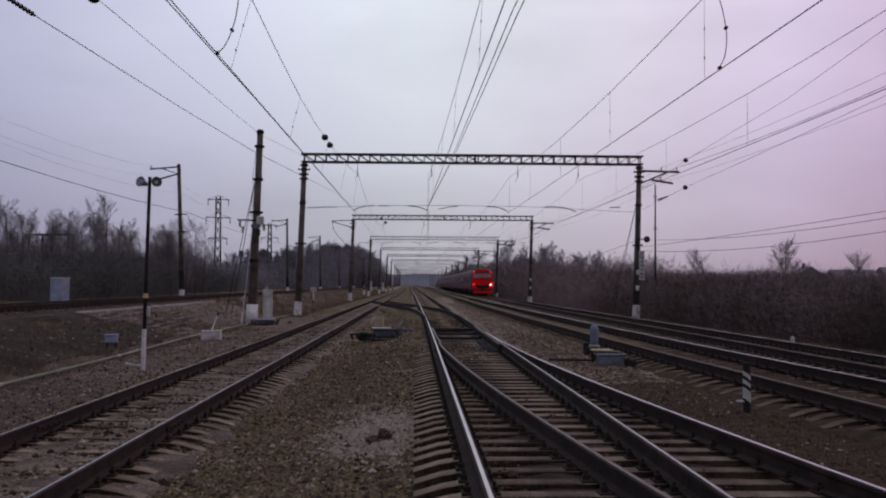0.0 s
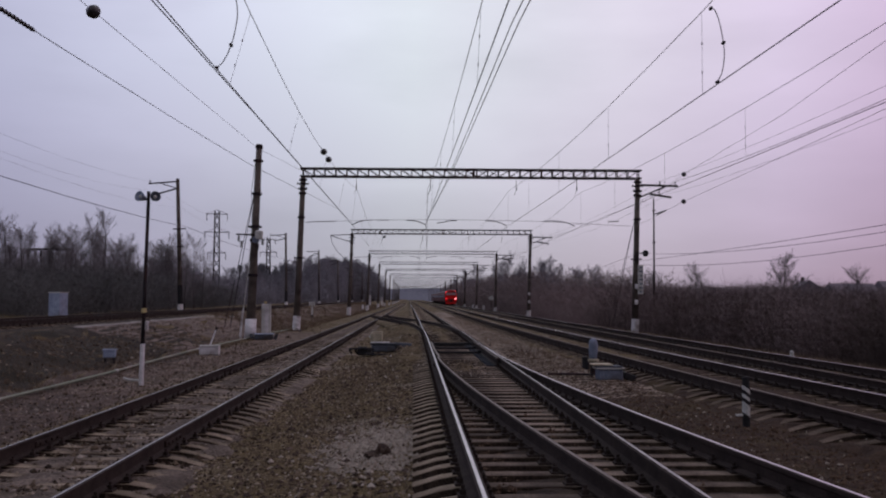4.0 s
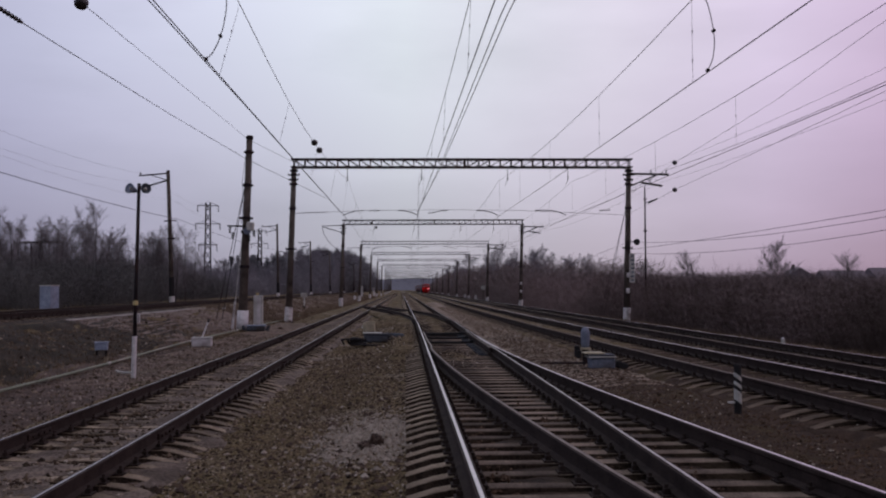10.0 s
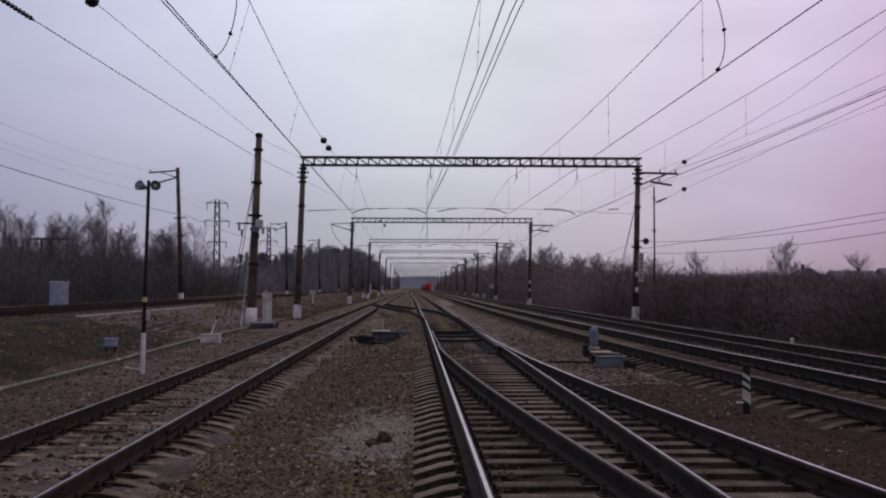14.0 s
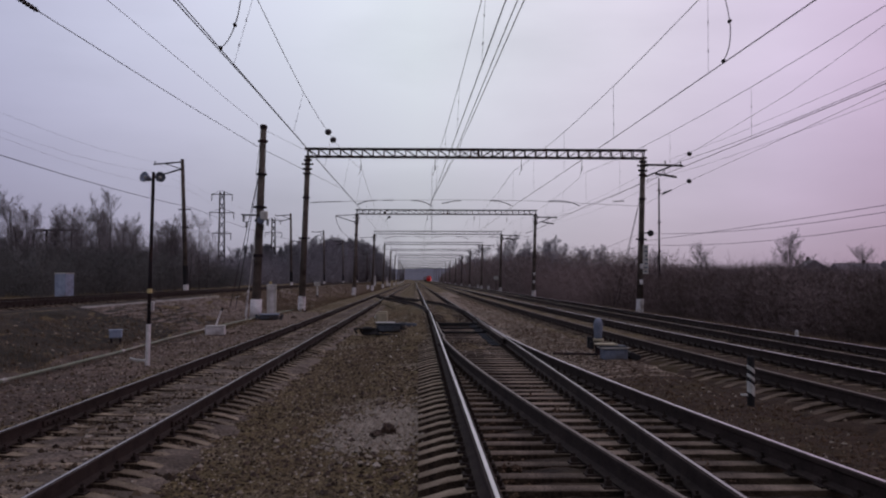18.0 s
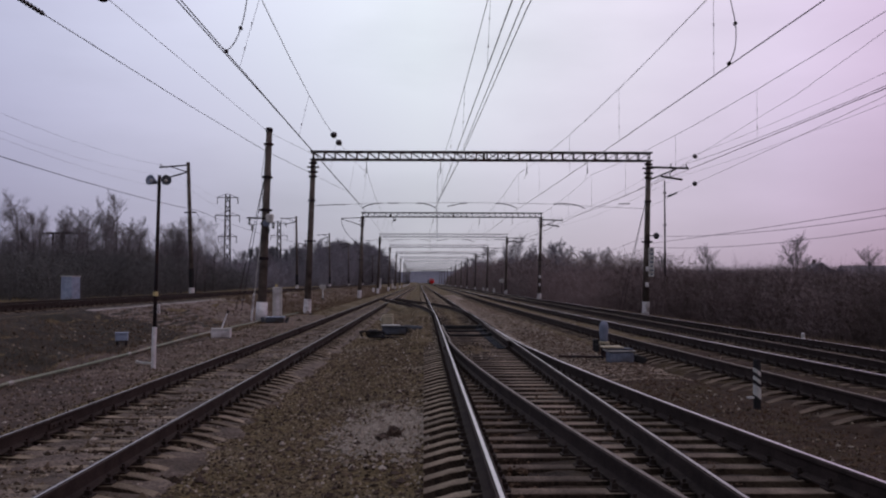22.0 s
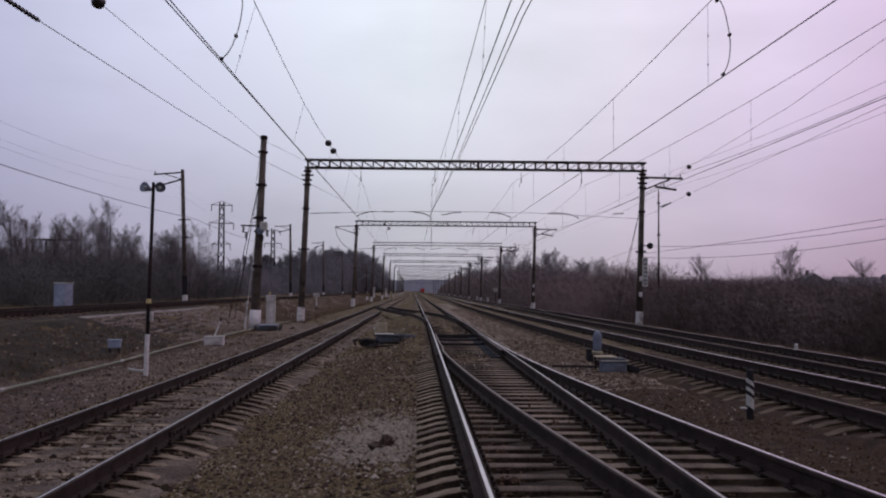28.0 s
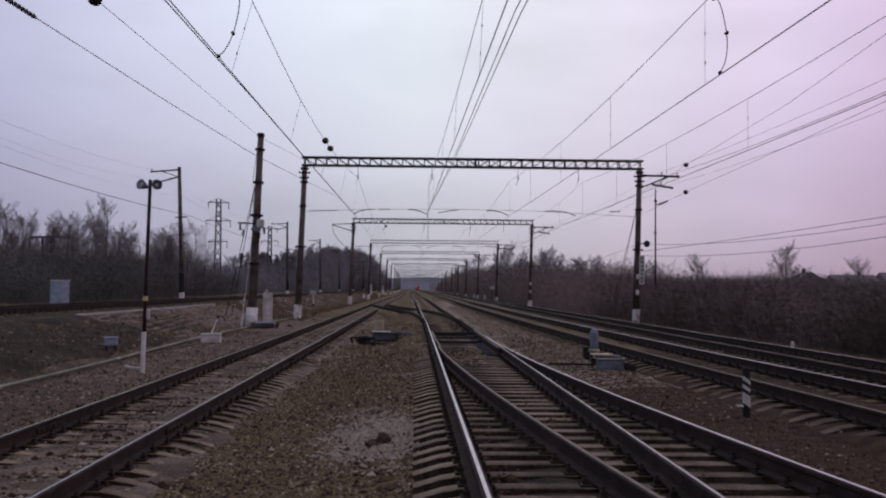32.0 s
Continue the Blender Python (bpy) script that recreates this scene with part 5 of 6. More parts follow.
# ---- small white marks and posts farther along ----
def white_post(x, y, z, w, h, label, category="marker post"):
    t = thing("white_post", label, category, x, y, z, 0, "white posts along the line")
    bm = bmesh.new()
    box(bm, 0, 0, h / 2, w, w * 0.7, h, None, 0.02)
    part("post", bm, M_WHITE, t)
    bm = bmesh.new()
    box(bm, 0, 0, h + 0.03, w * 1.15, w * 0.85, 0.06, None, 0.015)
    part("cap", bm, M_GREYWHITE, t)


white_post(-9.7, 225, -0.5, 0.4, 2.6, "tall white signal post by the embankment")
white_post(-8.2, 262, -0.55, 0.35, 2.4, "white post beside the western track")
white_post(-8.6, 172, -0.5, 0.4, 0.8, "short white post beside the western track")
white_post(-9.0, 290, -0.5, 0.5, 1.0, "short white post beside the western track")
white_post(-11.1, 62, 0.05, 0.25, 0.22, "low white stub on the embankment slope")
white_post(14.3, 205, -0.95, 0.4, 1.0, "short white post beside the outer track")
white_post(14.2, 240, -0.9, 0.4, 1.0, "short white post beside the outer track")
sg2 = thing("oval_sign", "pale oval board on a thin post by the outer track", "sign", 13.6, 176, -0.75)
bm = bmesh.new()
rod(bm, (0, 0, -0.2), (0, 0, 2.5), 0.05, n=8)
part("post", bm, M_STEEL, sg2)
bm = bmesh.new()
rod(bm, (0, -0.04, 2.35), (0, -0.1, 2.35), 0.42, n=16)
part("board", bm, M_GREYWHITE, sg2)
for px_, pz_ in ((13.52, 1.25), (13.55, 2.2)):
    mk2 = thing("pole_mark", "small white square painted plate on the post", "sign", px_, 60.77, pz_)
    bm = bmesh.new()
    box(bm, 0, 0, 0, 0.2, 0.04, 0.3, None, 0.01)
    part("plate", bm, M_WHITE, mk2)
for px_, pz_ in ((12.98, 1.1), (13.0, 2.0)):
    mk2 = thing("pole_mark", "small white square painted plate on the post", "sign", px_, 112.77, pz_)
    bm = bmesh.new()
    box(bm, 0, 0, 0, 0.22, 0.04, 0.34, None, 0.01)
    part("plate", bm, M_WHITE, mk2)


# ---- trees and scrub ----
def grow(rng, height, spread, first=0.25, kids=(16, 11, 15)):
    """Branch segments (p, q, radius at p, radius at q, level) of a bare tree that stands at the origin: limbs rise steeply and end in fine upright twigs."""
    out = []

    def limb(p, d, length, r, level):
        n = (7, 4, 2, 1)[level]
        prev, rad = p, r
        joints = []
        for i in range(n):
            d = (d + Vector((rng.uniform(-1, 1), rng.uniform(-1, 1), rng.uniform(-0.6, 0.6))) * (0.05, 0.075, 0.10, 0.1)[level] + Vector((0, 0, (0.05, 0.09, 0.05, 0)[level]))).normalized()
            q = prev + d * (length / n)
            r2 = rad * (0.80, 0.75, 0.7, 0.5)[level]
            out.append((prev, q, rad, r2, level))
            joints.append((prev, q, d, r2))
            prev, rad = q, r2
        if level >= 3:
            return
        for k in range(kids[level]):
            u = (k + rng.random()) / kids[level]
            s = first + (1 - first) * u if level == 0 else 0.12 + 0.88 * u
            i = min(int(s * n), n - 1)
            a, q, dd, rr = joints[i]
            t = rng.uniform(0, 6.28)
            side = Vector((math.cos(t), math.sin(t), rng.uniform(-0.2, 0.35)))
            dd = (dd * rng.uniform(0.6, 1.0) + side * rng.uniform(0.55, 1.1) * (spread if level == 0 else 0.75)).normalized()
            if level == 0:
                ln = height * rng.uniform(0.30, 0.44) * (1.15 - 0.62 * s)
            else:
                ln = length * (rng.uniform(0.32, 0.55) if level == 1 else rng.uniform(0.42, 0.75)) * (1.1 - 0.45 * u)
            limb(a.lerp(q, rng.random()), dd, ln, max(rr * 0.55, 0.006), level + 1)

    limb(Vector((0, 0, -0.3)), Vector((rng.uniform(-0.06, 0.06), rng.uniform(-0.06, 0.06), 1)), height, height * 0.014, 0)
    return out


def prisms(segs, thick=1.0, least=0.010):
    """Three-sided tapered prisms for branch segments."""
    verts, faces = [], []
    for p, q, a, b, level in segs:
        d = (q - p).normalized()
        u = d.orthogonal().normalized()
        w = d.cross(u)
        i = len(verts)
        a, b = max(a * thick, least), max(b * thick, least)
        if level == 3:
            verts += [tuple(p + u * a), tuple(p - u * a), tuple(q)]
            faces.append((i, i + 1, i + 2))
            continue
        for c, r in ((p, a), (q, b)):
            for k in range(3):
                verts.append(tuple(c + (u * math.cos(2.094 * k) + w * math.sin(2.094 * k)) * r))
        for k in range(3):
            faces.append((i + k, i + (k + 1) % 3, i + 3 + (k + 1) % 3, i + 3 + k))
    return verts, faces


TREES, FARTREES, TALL = [], [], []
for seed, (spread, first, kids) in enumerate([(0.75, 0.20, (17, 12, 15)), (0.6, 0.26, (17, 12, 15)), (0.95, 0.14, (18, 12, 15)), (0.5, 0.28, (17, 12, 15)), (1.1, 0.07, (17, 12, 14)), (0.85, 0.12, (17, 12, 14))]):
    segs = grow(random.Random(seed + 11), 8.0, spread, first, kids)
    t = tagged(new("bare_tree"), "leafless dark tree with a crown of fine twigs", "tree", "bare trees")
    t.matrix_world = pose(-62 - 5 * seed, 118, 0.45)
    raw("trunk", *prisms([s for s in segs if s[4] == 0], 1.0), M_BARK, t)
    raw("crown", *prisms([s for s in segs if s[4] > 0], 0.42, 0.0060), M_TWIG, t)
    TREES.append(t)
    # same tree once more in the haze-greyed colour, for distant stands
    f = tagged(new("bare_tree"), "tall leafless tree in a distant stand, greyed by painted haze", "tree", "distant trees")
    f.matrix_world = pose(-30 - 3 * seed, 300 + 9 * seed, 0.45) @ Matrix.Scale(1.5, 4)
    raw("trunk", *prisms([s for s in segs if s[4] == 0], 1.0), M_HAZETWIG, f)
    raw("crown", *prisms([s for s in segs if s[4] > 0], 0.6, 0.013), M_HAZETWIG, f)
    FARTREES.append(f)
    TALL.append(max(s[1].z for s in segs))


def plant(x, y, top, kind, rng, z=None):
    """A copy of a tree whose crown reaches the height top."""
    z = lie(x) if z is None else z
    k = (top - z) / TALL[kind]
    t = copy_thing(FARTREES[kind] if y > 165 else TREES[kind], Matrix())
    t.matrix_basis = pose(x, y, z, 0, 0, rng.uniform(0, 360)) @ Matrix.Diagonal((k * rng.uniform(0.9, 1.2), k * rng.uniform(0.9, 1.2), k, 1))
    return t


def pine(seed, height, wide, low):
    """A dense evergreen: straight trunk, whorls of boughs and many small needle sprays in a ragged rounded cone."""
    r = np.random.RandomState(seed)
    t = tagged(new("pine_tree"), "tall evergreen tree in a dense distant stand, needles paled by painted haze", "tree", "distant evergreens")
    segs = [(Vector((0, 0, -0.5)), Vector((0, 0, height * 0.94)), height * 0.014, 0.04, 0)]
    centres = []
    for k in range(95):
        u = low + (1 - low) * r.rand()
        a, reach = r.uniform(0, 6.28), wide * (1 - ((u - low) / (1 - low)) ** 1.6) * r.uniform(0.45, 1.08) + 0.25
        p = Vector((0, 0, u * height * 0.93))
        q = p + Vector((math.cos(a) * reach, math.sin(a) * reach, reach * r.uniform(-0.05, 0.4)))
        segs.append((p, q, 0.05, 0.02, 1))
        centres.append((p, q))
    raw("trunk", *prisms(segs), M_BARK, t)
    verts, faces = [], []
    for p, q in centres:
        for k in range(34):
            c = p.lerp(q, r.rand() ** 0.6) + Vector(r.normal(0, 0.28, 3))
            d, e = Vector(r.normal(0, 1, 3)).normalized() * r.uniform(0.18, 0.42), Vector(r.normal(0, 1, 3)).normalized() * r.uniform(0.06, 0.14)
            i = len(verts)
            verts += [tuple(c - e), tuple(c + e), tuple(c + d)]
            faces.append((i, i + 1, i + 2))
    raw("crown", verts, faces, M_HAZENEEDLE, t)
    return t


PINES = [pine(40 + k, 12.0, w, l) for k, (w, l) in enumerate(((2.6, 0.12), (3.2, 0.2), (2.2, 0.08), (3.6, 0.3)))]
for k, t in enumerate(PINES):
    t.matrix_world = pose(-27 - 4 * k, 318 + 14 * k, 0.3)


def stand(x, y, top, rng):
    t = copy_thing(PINES[rng.randrange(4)], Matrix())
    k = (top - 0.3) / 12.0
    t.matrix_basis = pose(x, y, 0.3, 0, 0, rng.uniform(0, 360)) @ Matrix.Diagonal((k * rng.uniform(0.9, 1.25), k * rng.uniform(0.9, 1.25), k, 1))


rng = random.Random(17)
# dense evergreen wood that closes on the line far ahead, lower toward its end
for i in range(95):
    y = rng.uniform(325, 470)
    stand(-17.3 - 18 * rng.random() ** 1.4, y, float(np.interp(y, (325, 400, 470), (15.6, 15.4, 13.2))) * rng.uniform(0.78, 1.04), rng)
for i in range(60):
    y = rng.uniform(470, 720)
    stand(-16.5 - 10 * rng.random(), y, float(np.interp(y, (470, 720), (12.5, 9.0))) * rng.uniform(0.7, 1.05), rng)
for i in range(60):
    y = rng.uniform(215, 330)
    x = -24.5 - 16 * rng.random()
    stand(x, y, (1.4 + 0.0355 * y) * rng.uniform(0.72, 1.04), rng)

rng = random.Random(5)
# trees that stand out west of the embankment
for x, y, top, k in ((-39.8, 100, 10.7, 0), (-37.7, 98, 8.9, 2), (-38.2, 108, 9.5, 5), (-35.1, 104, 9.4, 1), (-30.4, 100, 10.8, 1), (-31.9, 102, 10.2, 0), (-33.6, 101, 9.0, 2), (-41.0, 115, 8.9, 4), (-39.6, 114, 9.0, 4), (-40.4, 116, 9.2, 2), (-28.6, 101, 8.0, 0), (-30.2, 104, 7.8, 2), (-29, 106, 7.0, 4),
                     (-29.1, 120, 7.7, 0), (-25.7, 112, 8.8, 5), (-24.6, 114, 9.3, 2), (-23.4, 112, 7.3, 4), (-28, 112, 7.8, 1), (-27, 110, 8.6, 0), (-29.5, 116, 8.2, 5), (-30.6, 118, 7.4, 2), (-26.2, 108, 7.9, 1), (-31.5, 120, 7.8, 4), (-43, 102, 9.5, 2), (-46, 104, 10.5, 1), (-41.5, 103, 10.0, 5), (-40.2, 104, 9.4, 0), (-33.5, 106, 9.0, 5), (-36.5, 102, 8.6, 4), (-27.2, 110, 8.0, 2)):
    plant(x, y, top, k, rng)
for i in range(72):
    y = rng.uniform(92, 135)
    x = -0.21 * y - rng.uniform(0, 26)
    plant(x, y, rng.uniform(5.5, 8.6) if x < -29 else rng.uniform(4.5, 6.8), rng.randrange(6), rng)
def west_factor(x, y):
    """The wood thins out and drops toward the near end of the western line."""
    return float(np.interp(-x / y, (0.085, 0.115, 0.17, 0.24), (1.0, 0.62, 0.62, 0.9)))


# tall stand along the western line
for i in range(64):
    y = rng.uniform(170, 560)
    x = -20.5 - rng.uniform(0, 16) - (6 if y < 230 else 0)
    plant(x, y, min(18, 4.6 + 0.031 * y) * rng.uniform(0.8, 1.08) * west_factor(x, y), rng.randrange(6), rng)
for i in range(60):
    y = rng.uniform(240, 520)
    x = -19.0 - rng.uniform(0, 8)
    plant(x, y, min(18, 4.2 + 0.031 * y) * rng.uniform(0.75, 1.05), rng.randrange(6), rng)
# eastern stand
for x, y, top, k in ((16.9, 400, 10, 1), (17.0, 320, 11, 0), (18.0, 280, 12, 2), (17.9, 215, 10.2, 5), (18.2, 190, 10.9, 3), (20.3, 190, 9.3, 0), (22.1, 170, 9.2, 2), (24, 170, 7.8, 5), (27.5, 150, 5.3, 4),
                     (29.6, 140, 5.4, 0), (26.4, 110, 5.2, 2), (36.6, 130, 6.4, 5), (38.0, 131, 6.7, 0), (48.2, 130, 8.4, 2), (48.9, 131, 7.8, 0), (50.5, 140, 6.2, 4), (58.0, 130, 6.6, 2), (59.5, 132, 6.2, 5), (43, 150, 6.0, 4), (54, 140, 5.6, 2)):
    plant(x, y, top, k, rng)
for i in range(60):
    y = rng.uniform(180, 620)
    x = 18 + rng.uniform(0, 20)
    plant(x, y, rng.uniform(6.5, 10.5) * (1 if y < 400 else 1.2), rng.randrange(6), rng, -2.5)


def thicket(name, label, area, count, height, seed, mat, least=0.012, per=30):
    """A mass of bare bushes as one object: upright stems and short fine twigs. area gives (x, y, z) for a random source."""
    r = random.Random(seed)
    q = np.random.RandomState(seed)
    rows = []
    for _ in range(count):
        x, y, z = area(r)
        rows.append((x, y, z, height(x, y, r)))
    b = np.repeat(np.array(rows), per, 0)
    n = len(b)
    h = b[:, 3]
    stem = q.rand(n) < 0.09
    a, rad, up = q.uniform(0, 6.28, n), 0.34 * np.sqrt(q.rand(n)), q.rand(n) ** 0.8
    rad = np.where(stem, 0.08, rad * (0.6 + 0.9 * up - 0.9 * up ** 2))
    p = b[:, :3] + np.stack([np.cos(a) * rad * h, np.sin(a) * rad * h, np.where(stem, 0.1 * up, 0.12 + 0.72 * up) * h], 1)
    t = a + q.uniform(-1.4, 1.4, n)
    ln = np.where(stem, q.uniform(0.35, 0.65, n), q.uniform(0.10, 0.28, n)) * h
    tilt = np.where(stem, q.uniform(0.75, 1.55, n), q.uniform(-0.25, 1.35, n))
    d = np.stack([np.cos(t) * np.cos(tilt), np.sin(t) * np.cos(tilt), np.sin(tilt)], 1)
    side = np.cross(d, q.normal(size=(n, 3)))
    side /= np.linalg.norm(side, axis=1, keepdims=True) + 1e-6
    w = np.maximum(least, np.where(stem, 0.0036 * h, 0))[:, None]
    verts = np.stack([p - side * w, p + side * w, p + d * ln[:, None]], 1).reshape(-1, 3)
    faces = np.arange(3 * n).reshape(-1, 3)
    return tagged(raw(name, verts.tolist(), faces.tolist(), mat), label, "scrub", kind="stuff")


def east_area(r, y0, y1, bias):
    y = y0 + (y1 - y0) * r.random() ** bias
    x = 15.0 + 1.2 * abs(r.gauss(0, 1)) + (0.62 * y + 8) * r.random() ** 1.2
    return x, y, lie(x) - 0.1


def east_height(x, y, r):
    """Tops about level with the eye where the bank is low, higher and more ragged farther off."""
    far = min(y / 120, 1)
    return (2.3 + 3.1 * far) * r.uniform(0.45, 1.08) + 1.0 * noise.noise((x * 0.11, y * 0.11, 2)) + 0.33 * min(-lie(x), 3)


thicket("scrub_belt", "dense leafless brown scrub along the foot of the bank", lambda r: east_area(r, 18, 88, 1.5), 10500, east_height, 21, M_SCRUB, 0.0058, 84)
thicket("scrub_belt", "leafless scrub farther along the bank, haze painted into its paler colour", lambda r: east_area(r, 38, 190, 1.1), 15500, east_height, 26, M_HAZESCRUB, 0.0115, 44)


def west_area(r):
    y = 56 + 90 * r.random()
    x = -20.5 - max(0, y - 70) * 0.05 - (0.45 * y) * r.random()
    return x, y, lie(x) - 0.1


thicket("scrub_belt", "dense leafless undergrowth west of the embankment", west_area, 13000, lambda x, y, r: (1.6 + 0.021 * y) * r.uniform(0.5, 1.2) * float(np.interp(-x / y, (0.19, 0.25), (0.62, 1))) + 1.0 * noise.noise((x * 0.1, y * 0.1, 7)), 22, M_WESTSCRUB, 0.011, 44)


def far_area_w(r):
    y = 150 + 560 * r.random() ** 1.3
    return -19.5 - 26 * r.random() - (5 if y < 210 else 0), y, 0.2


thicket("far_wood", "leafless wood beyond the western line, greyed by painted haze", far_area_w, 6500, lambda x, y, r: min(17, 3.0 + 0.030 * y) * r.uniform(0.35, 1.05) * west_factor(x, y), 23, M_HAZETWIG, 0.03, 36)


def far_area_e(r):
    y = 150 + 560 * r.random() ** 1.2
    return 15.4 + 26 * r.random() ** 1.6, y, -2.0


thicket("far_wood", "leafless wood beyond the eastern line, brown paled by painted haze", far_area_e, 9000, lambda x, y, r: r.uniform(4.0, 9.8) * min(1, (x - 13.2) / 3) * float(np.interp(y, (150, 300, 450, 650), (0.95, 1.12, 1.18, 0.8))), 24, M_HAZEEAST, 0.034, 26)


def far_area_right(r):
    y = 150 + 200 * r.random()
    return 0.13 * y + 15 + (0.42 * y) * r.random(), y, -3.0


thicket("far_wood", "low woodland on the eastern horizon, brown paled by painted haze", far_area_right, 9000, lambda x, y, r: (3.1 + 0.023 * y) * r.uniform(0.55, 1.05) + 1.4 * noise.noise((x * 0.06, y * 0.06, 1)), 25, M_HAZEHORIZON, 0.028, 32)


def ridge(name, label, y, x0, x1, base, top, rough, seed, mat):
    verts, faces = [], []
    n = 160
    for i in range(n + 1):
        x = x0 + (x1 - x0) * i / n
        h = top + rough * noise.fractal((x * 0.012, seed, 0), 1.0, 2.0, 5) + 0.35 * rough * noise.noise((x * 0.3, seed, 1))
        verts += [(x, y, base), (x, y + 4, h), (x, y + 40, base)]
    for i in range(n):
        faces += [(3 * i, 3 * i + 3, 3 * i + 4, 3 * i + 1), (3 * i + 1, 3 * i + 4, 3 * i + 5, 3 * i + 2)]
    return tagged(raw(name, verts, faces, mat), label, "backdrop", kind="structure")


ridge("backdrop", "wooded ridge on the horizon, mist painted as a pale blue colour", 1700, -2600, 2600, -5, 20, 9, 3, M_HAZERIDGE)


# ---- distant houses and hut ----
def house(x, y, z, w, d, h, rz):
    t = thing("house", "small distant house above the scrub, dark pitched roof paled by painted haze", "house", x, y, z, rz, "distant houses")
    bm = bmesh.new()
    box(bm, 0, 0, h / 2, w, d, h)
    wall = part("wall", bm, M_HOUSE, t)
    bm = bmesh.new()
    r = h * 0.42
    a = [bm.verts.new(v) for v in ((-w * 0.56, -d * 0.58, h), (w * 0.56, -d * 0.58, h), (w * 0.56, d * 0.58, h), (-w * 0.56, d * 0.58, h), (-w * 0.56, 0, h + r), (w * 0.56, 0, h + r))]
    for f in ((0, 1, 5, 4), (2, 3, 4, 5), (0, 4, 3), (1, 2, 5), (3, 2, 1, 0)):
        bm.faces.new([a[i] for i in f])
    roof = part("roof", bm, M_HAZEROOF, t)
    bm = bmesh.new()
    box(bm, w * 0.2, 0.2, h + r, 0.5, 0.5, 1.2)
    part("chimney", bm, M_BRICK, roof)
    for s in (-0.25, 0.25):
        bm = bmesh.new()
        box(bm, s * w, -d / 2 - 0.02, h * 0.55, 1.0, 0.08, 1.2)
        part("window", bm, M_GLASS, wall)


house(70, 178, -3.3, 7, 6.5, 5.8, 80)
house(80, 182, -3.6, 8, 6, 5.7, 8)
house(93, 184, -3.5, 13, 7, 6.0, 4)

steel_ = thing("steel_frame", "dark rusty steel frame of two beams on posts among trees", "steel frame", -40.8, 113, 0.4)
for z_, x0_, x1_ in ((6.35, -2.2, 3.0), (3.4, -3.4, 4.2)):
    bm = bmesh.new()
    box(bm, (x0_ + x1_) / 2, 0, z_, x1_ - x0_, 0.3, 0.2, None, 0.02)
    part("beam", bm, M_STEEL, steel_)
for x_, top_ in ((-2.1, 6.25), (-0.6, 6.25), (0.3, 6.25), (2.8, 6.25), (-3.2, 3.3), (4.0, 3.3)):
    bm = bmesh.new()
    box(bm, x_, 0, top_ / 2 - 0.3, 0.2, 0.2, top_ + 0.6, None, 0.02)
    part("post", bm, M_STEEL, steel_)


# ---- loose stones and dry grass ----
def stones(count, area, size, seed, name, label, mat=None, level=None):
    r = np.random.RandomState(seed)
    base = np.array([(1, 0, 0), (-1, 0, 0), (0, 1, 0), (0, -1, 0), (0, 0, 1), (0, 0, -1)], float)
    tri = np.array([(0, 2, 4), (2, 1, 4), (1, 3, 4), (3, 0, 4), (2, 0, 5), (1, 2, 5), (3, 1, 5), (0, 3, 5)])
    verts, faces = [], []
    for i in range(count):
        x, y = area(r)
        s = size * r.lognormal(0, 0.4)
        v = base * (s * r.uniform(0.6, 1.3, 3)) * r.uniform(0.75, 1.2, (6, 1))
        a = r.uniform(0, 6.28)
        c, n = math.cos(a), math.sin(a)
        v = np.stack([v[:, 0] * c - v[:, 1] * n, v[:, 0] * n + v[:, 1] * c, v[:, 2] * 0.75], 1)
        v += (x, y, (ground_z(x, y) if level is None else level(x, y)) + 0.2 * s)
        faces += [tuple(f) for f in (tri + 6 * i).tolist()]
        verts += v.tolist()
    return tagged(raw(name, verts, faces, mat or M_STONE), label, "gravel", kind="stuff")


def near_bed(r):
    y = 5 + 24 * r.rand() ** 1.6
    return r.uniform(-2.9, 0.4) if r.rand() < 0.5 else r.uniform(-9, 2.6), y


stones(40000, near_bed, 0.013, 1, "gravel", "loose brown and grey ballast stones")
stones(3200, lambda r: (min(r.normal(-0.38, 0.36), 0.05), r.normal(12.3, 1.0)), 0.022, 2, "gravel", "pale stones round a dark heap", M_PALESTONE)
stones(2200, lambda r: (r.uniform(-2.9, 0.1), 6 + 22 * r.rand() ** 1.3), 0.022, 45, "gravel", "dark clods lying on the gravel", M_CESS)
stones(9000, lambda r: (r.uniform(-9, 13), 29 + 50 * r.rand() ** 1.5), 0.03, 3, "gravel", "coarser ballast stones farther along the tracks")

stones(3500, lambda r: (r.normal(-11.9, 0.25), r.uniform(56, 150)), 0.05, 4, "gravel", "pale ballast along the embankment edge", M_PALESTONE)


def bed_level(fx, z, half=1.55):
    return lambda x, y: z + float(np.interp(half - abs(x - fx(y)), (0.12, 0.25, 0.55, 0.8, 1.3), (-0.345, -0.305, -0.272, -0.255, -0.236)))


def on_bed(fx, y0, y1, half=1.3):
    def pick(r):
        y = y0 + (y1 - y0) * r.rand() ** 1.7
        return fx(y) + r.uniform(-half, half), y
    return pick


stones(9000, on_bed(lambda y: -3.89, 8, 45), 0.021, 31, "gravel", "loose ballast stones between the western rails", None, bed_level(lambda y: -3.89, -0.315))
stones(5000, on_bed(x_c, 9, 45), 0.016, 32, "gravel", "dark ballast stones between the eastern rails", None, bed_level(x_c, 0.01))
stones(4000, on_bed(lambda y: 2.2 + 0.6 * max(0, 1 - y / 25), 6, 40, 2.0), 0.014, 33, "gravel", "oily ballast stones in the turnout", None, lambda x, y: -0.278)
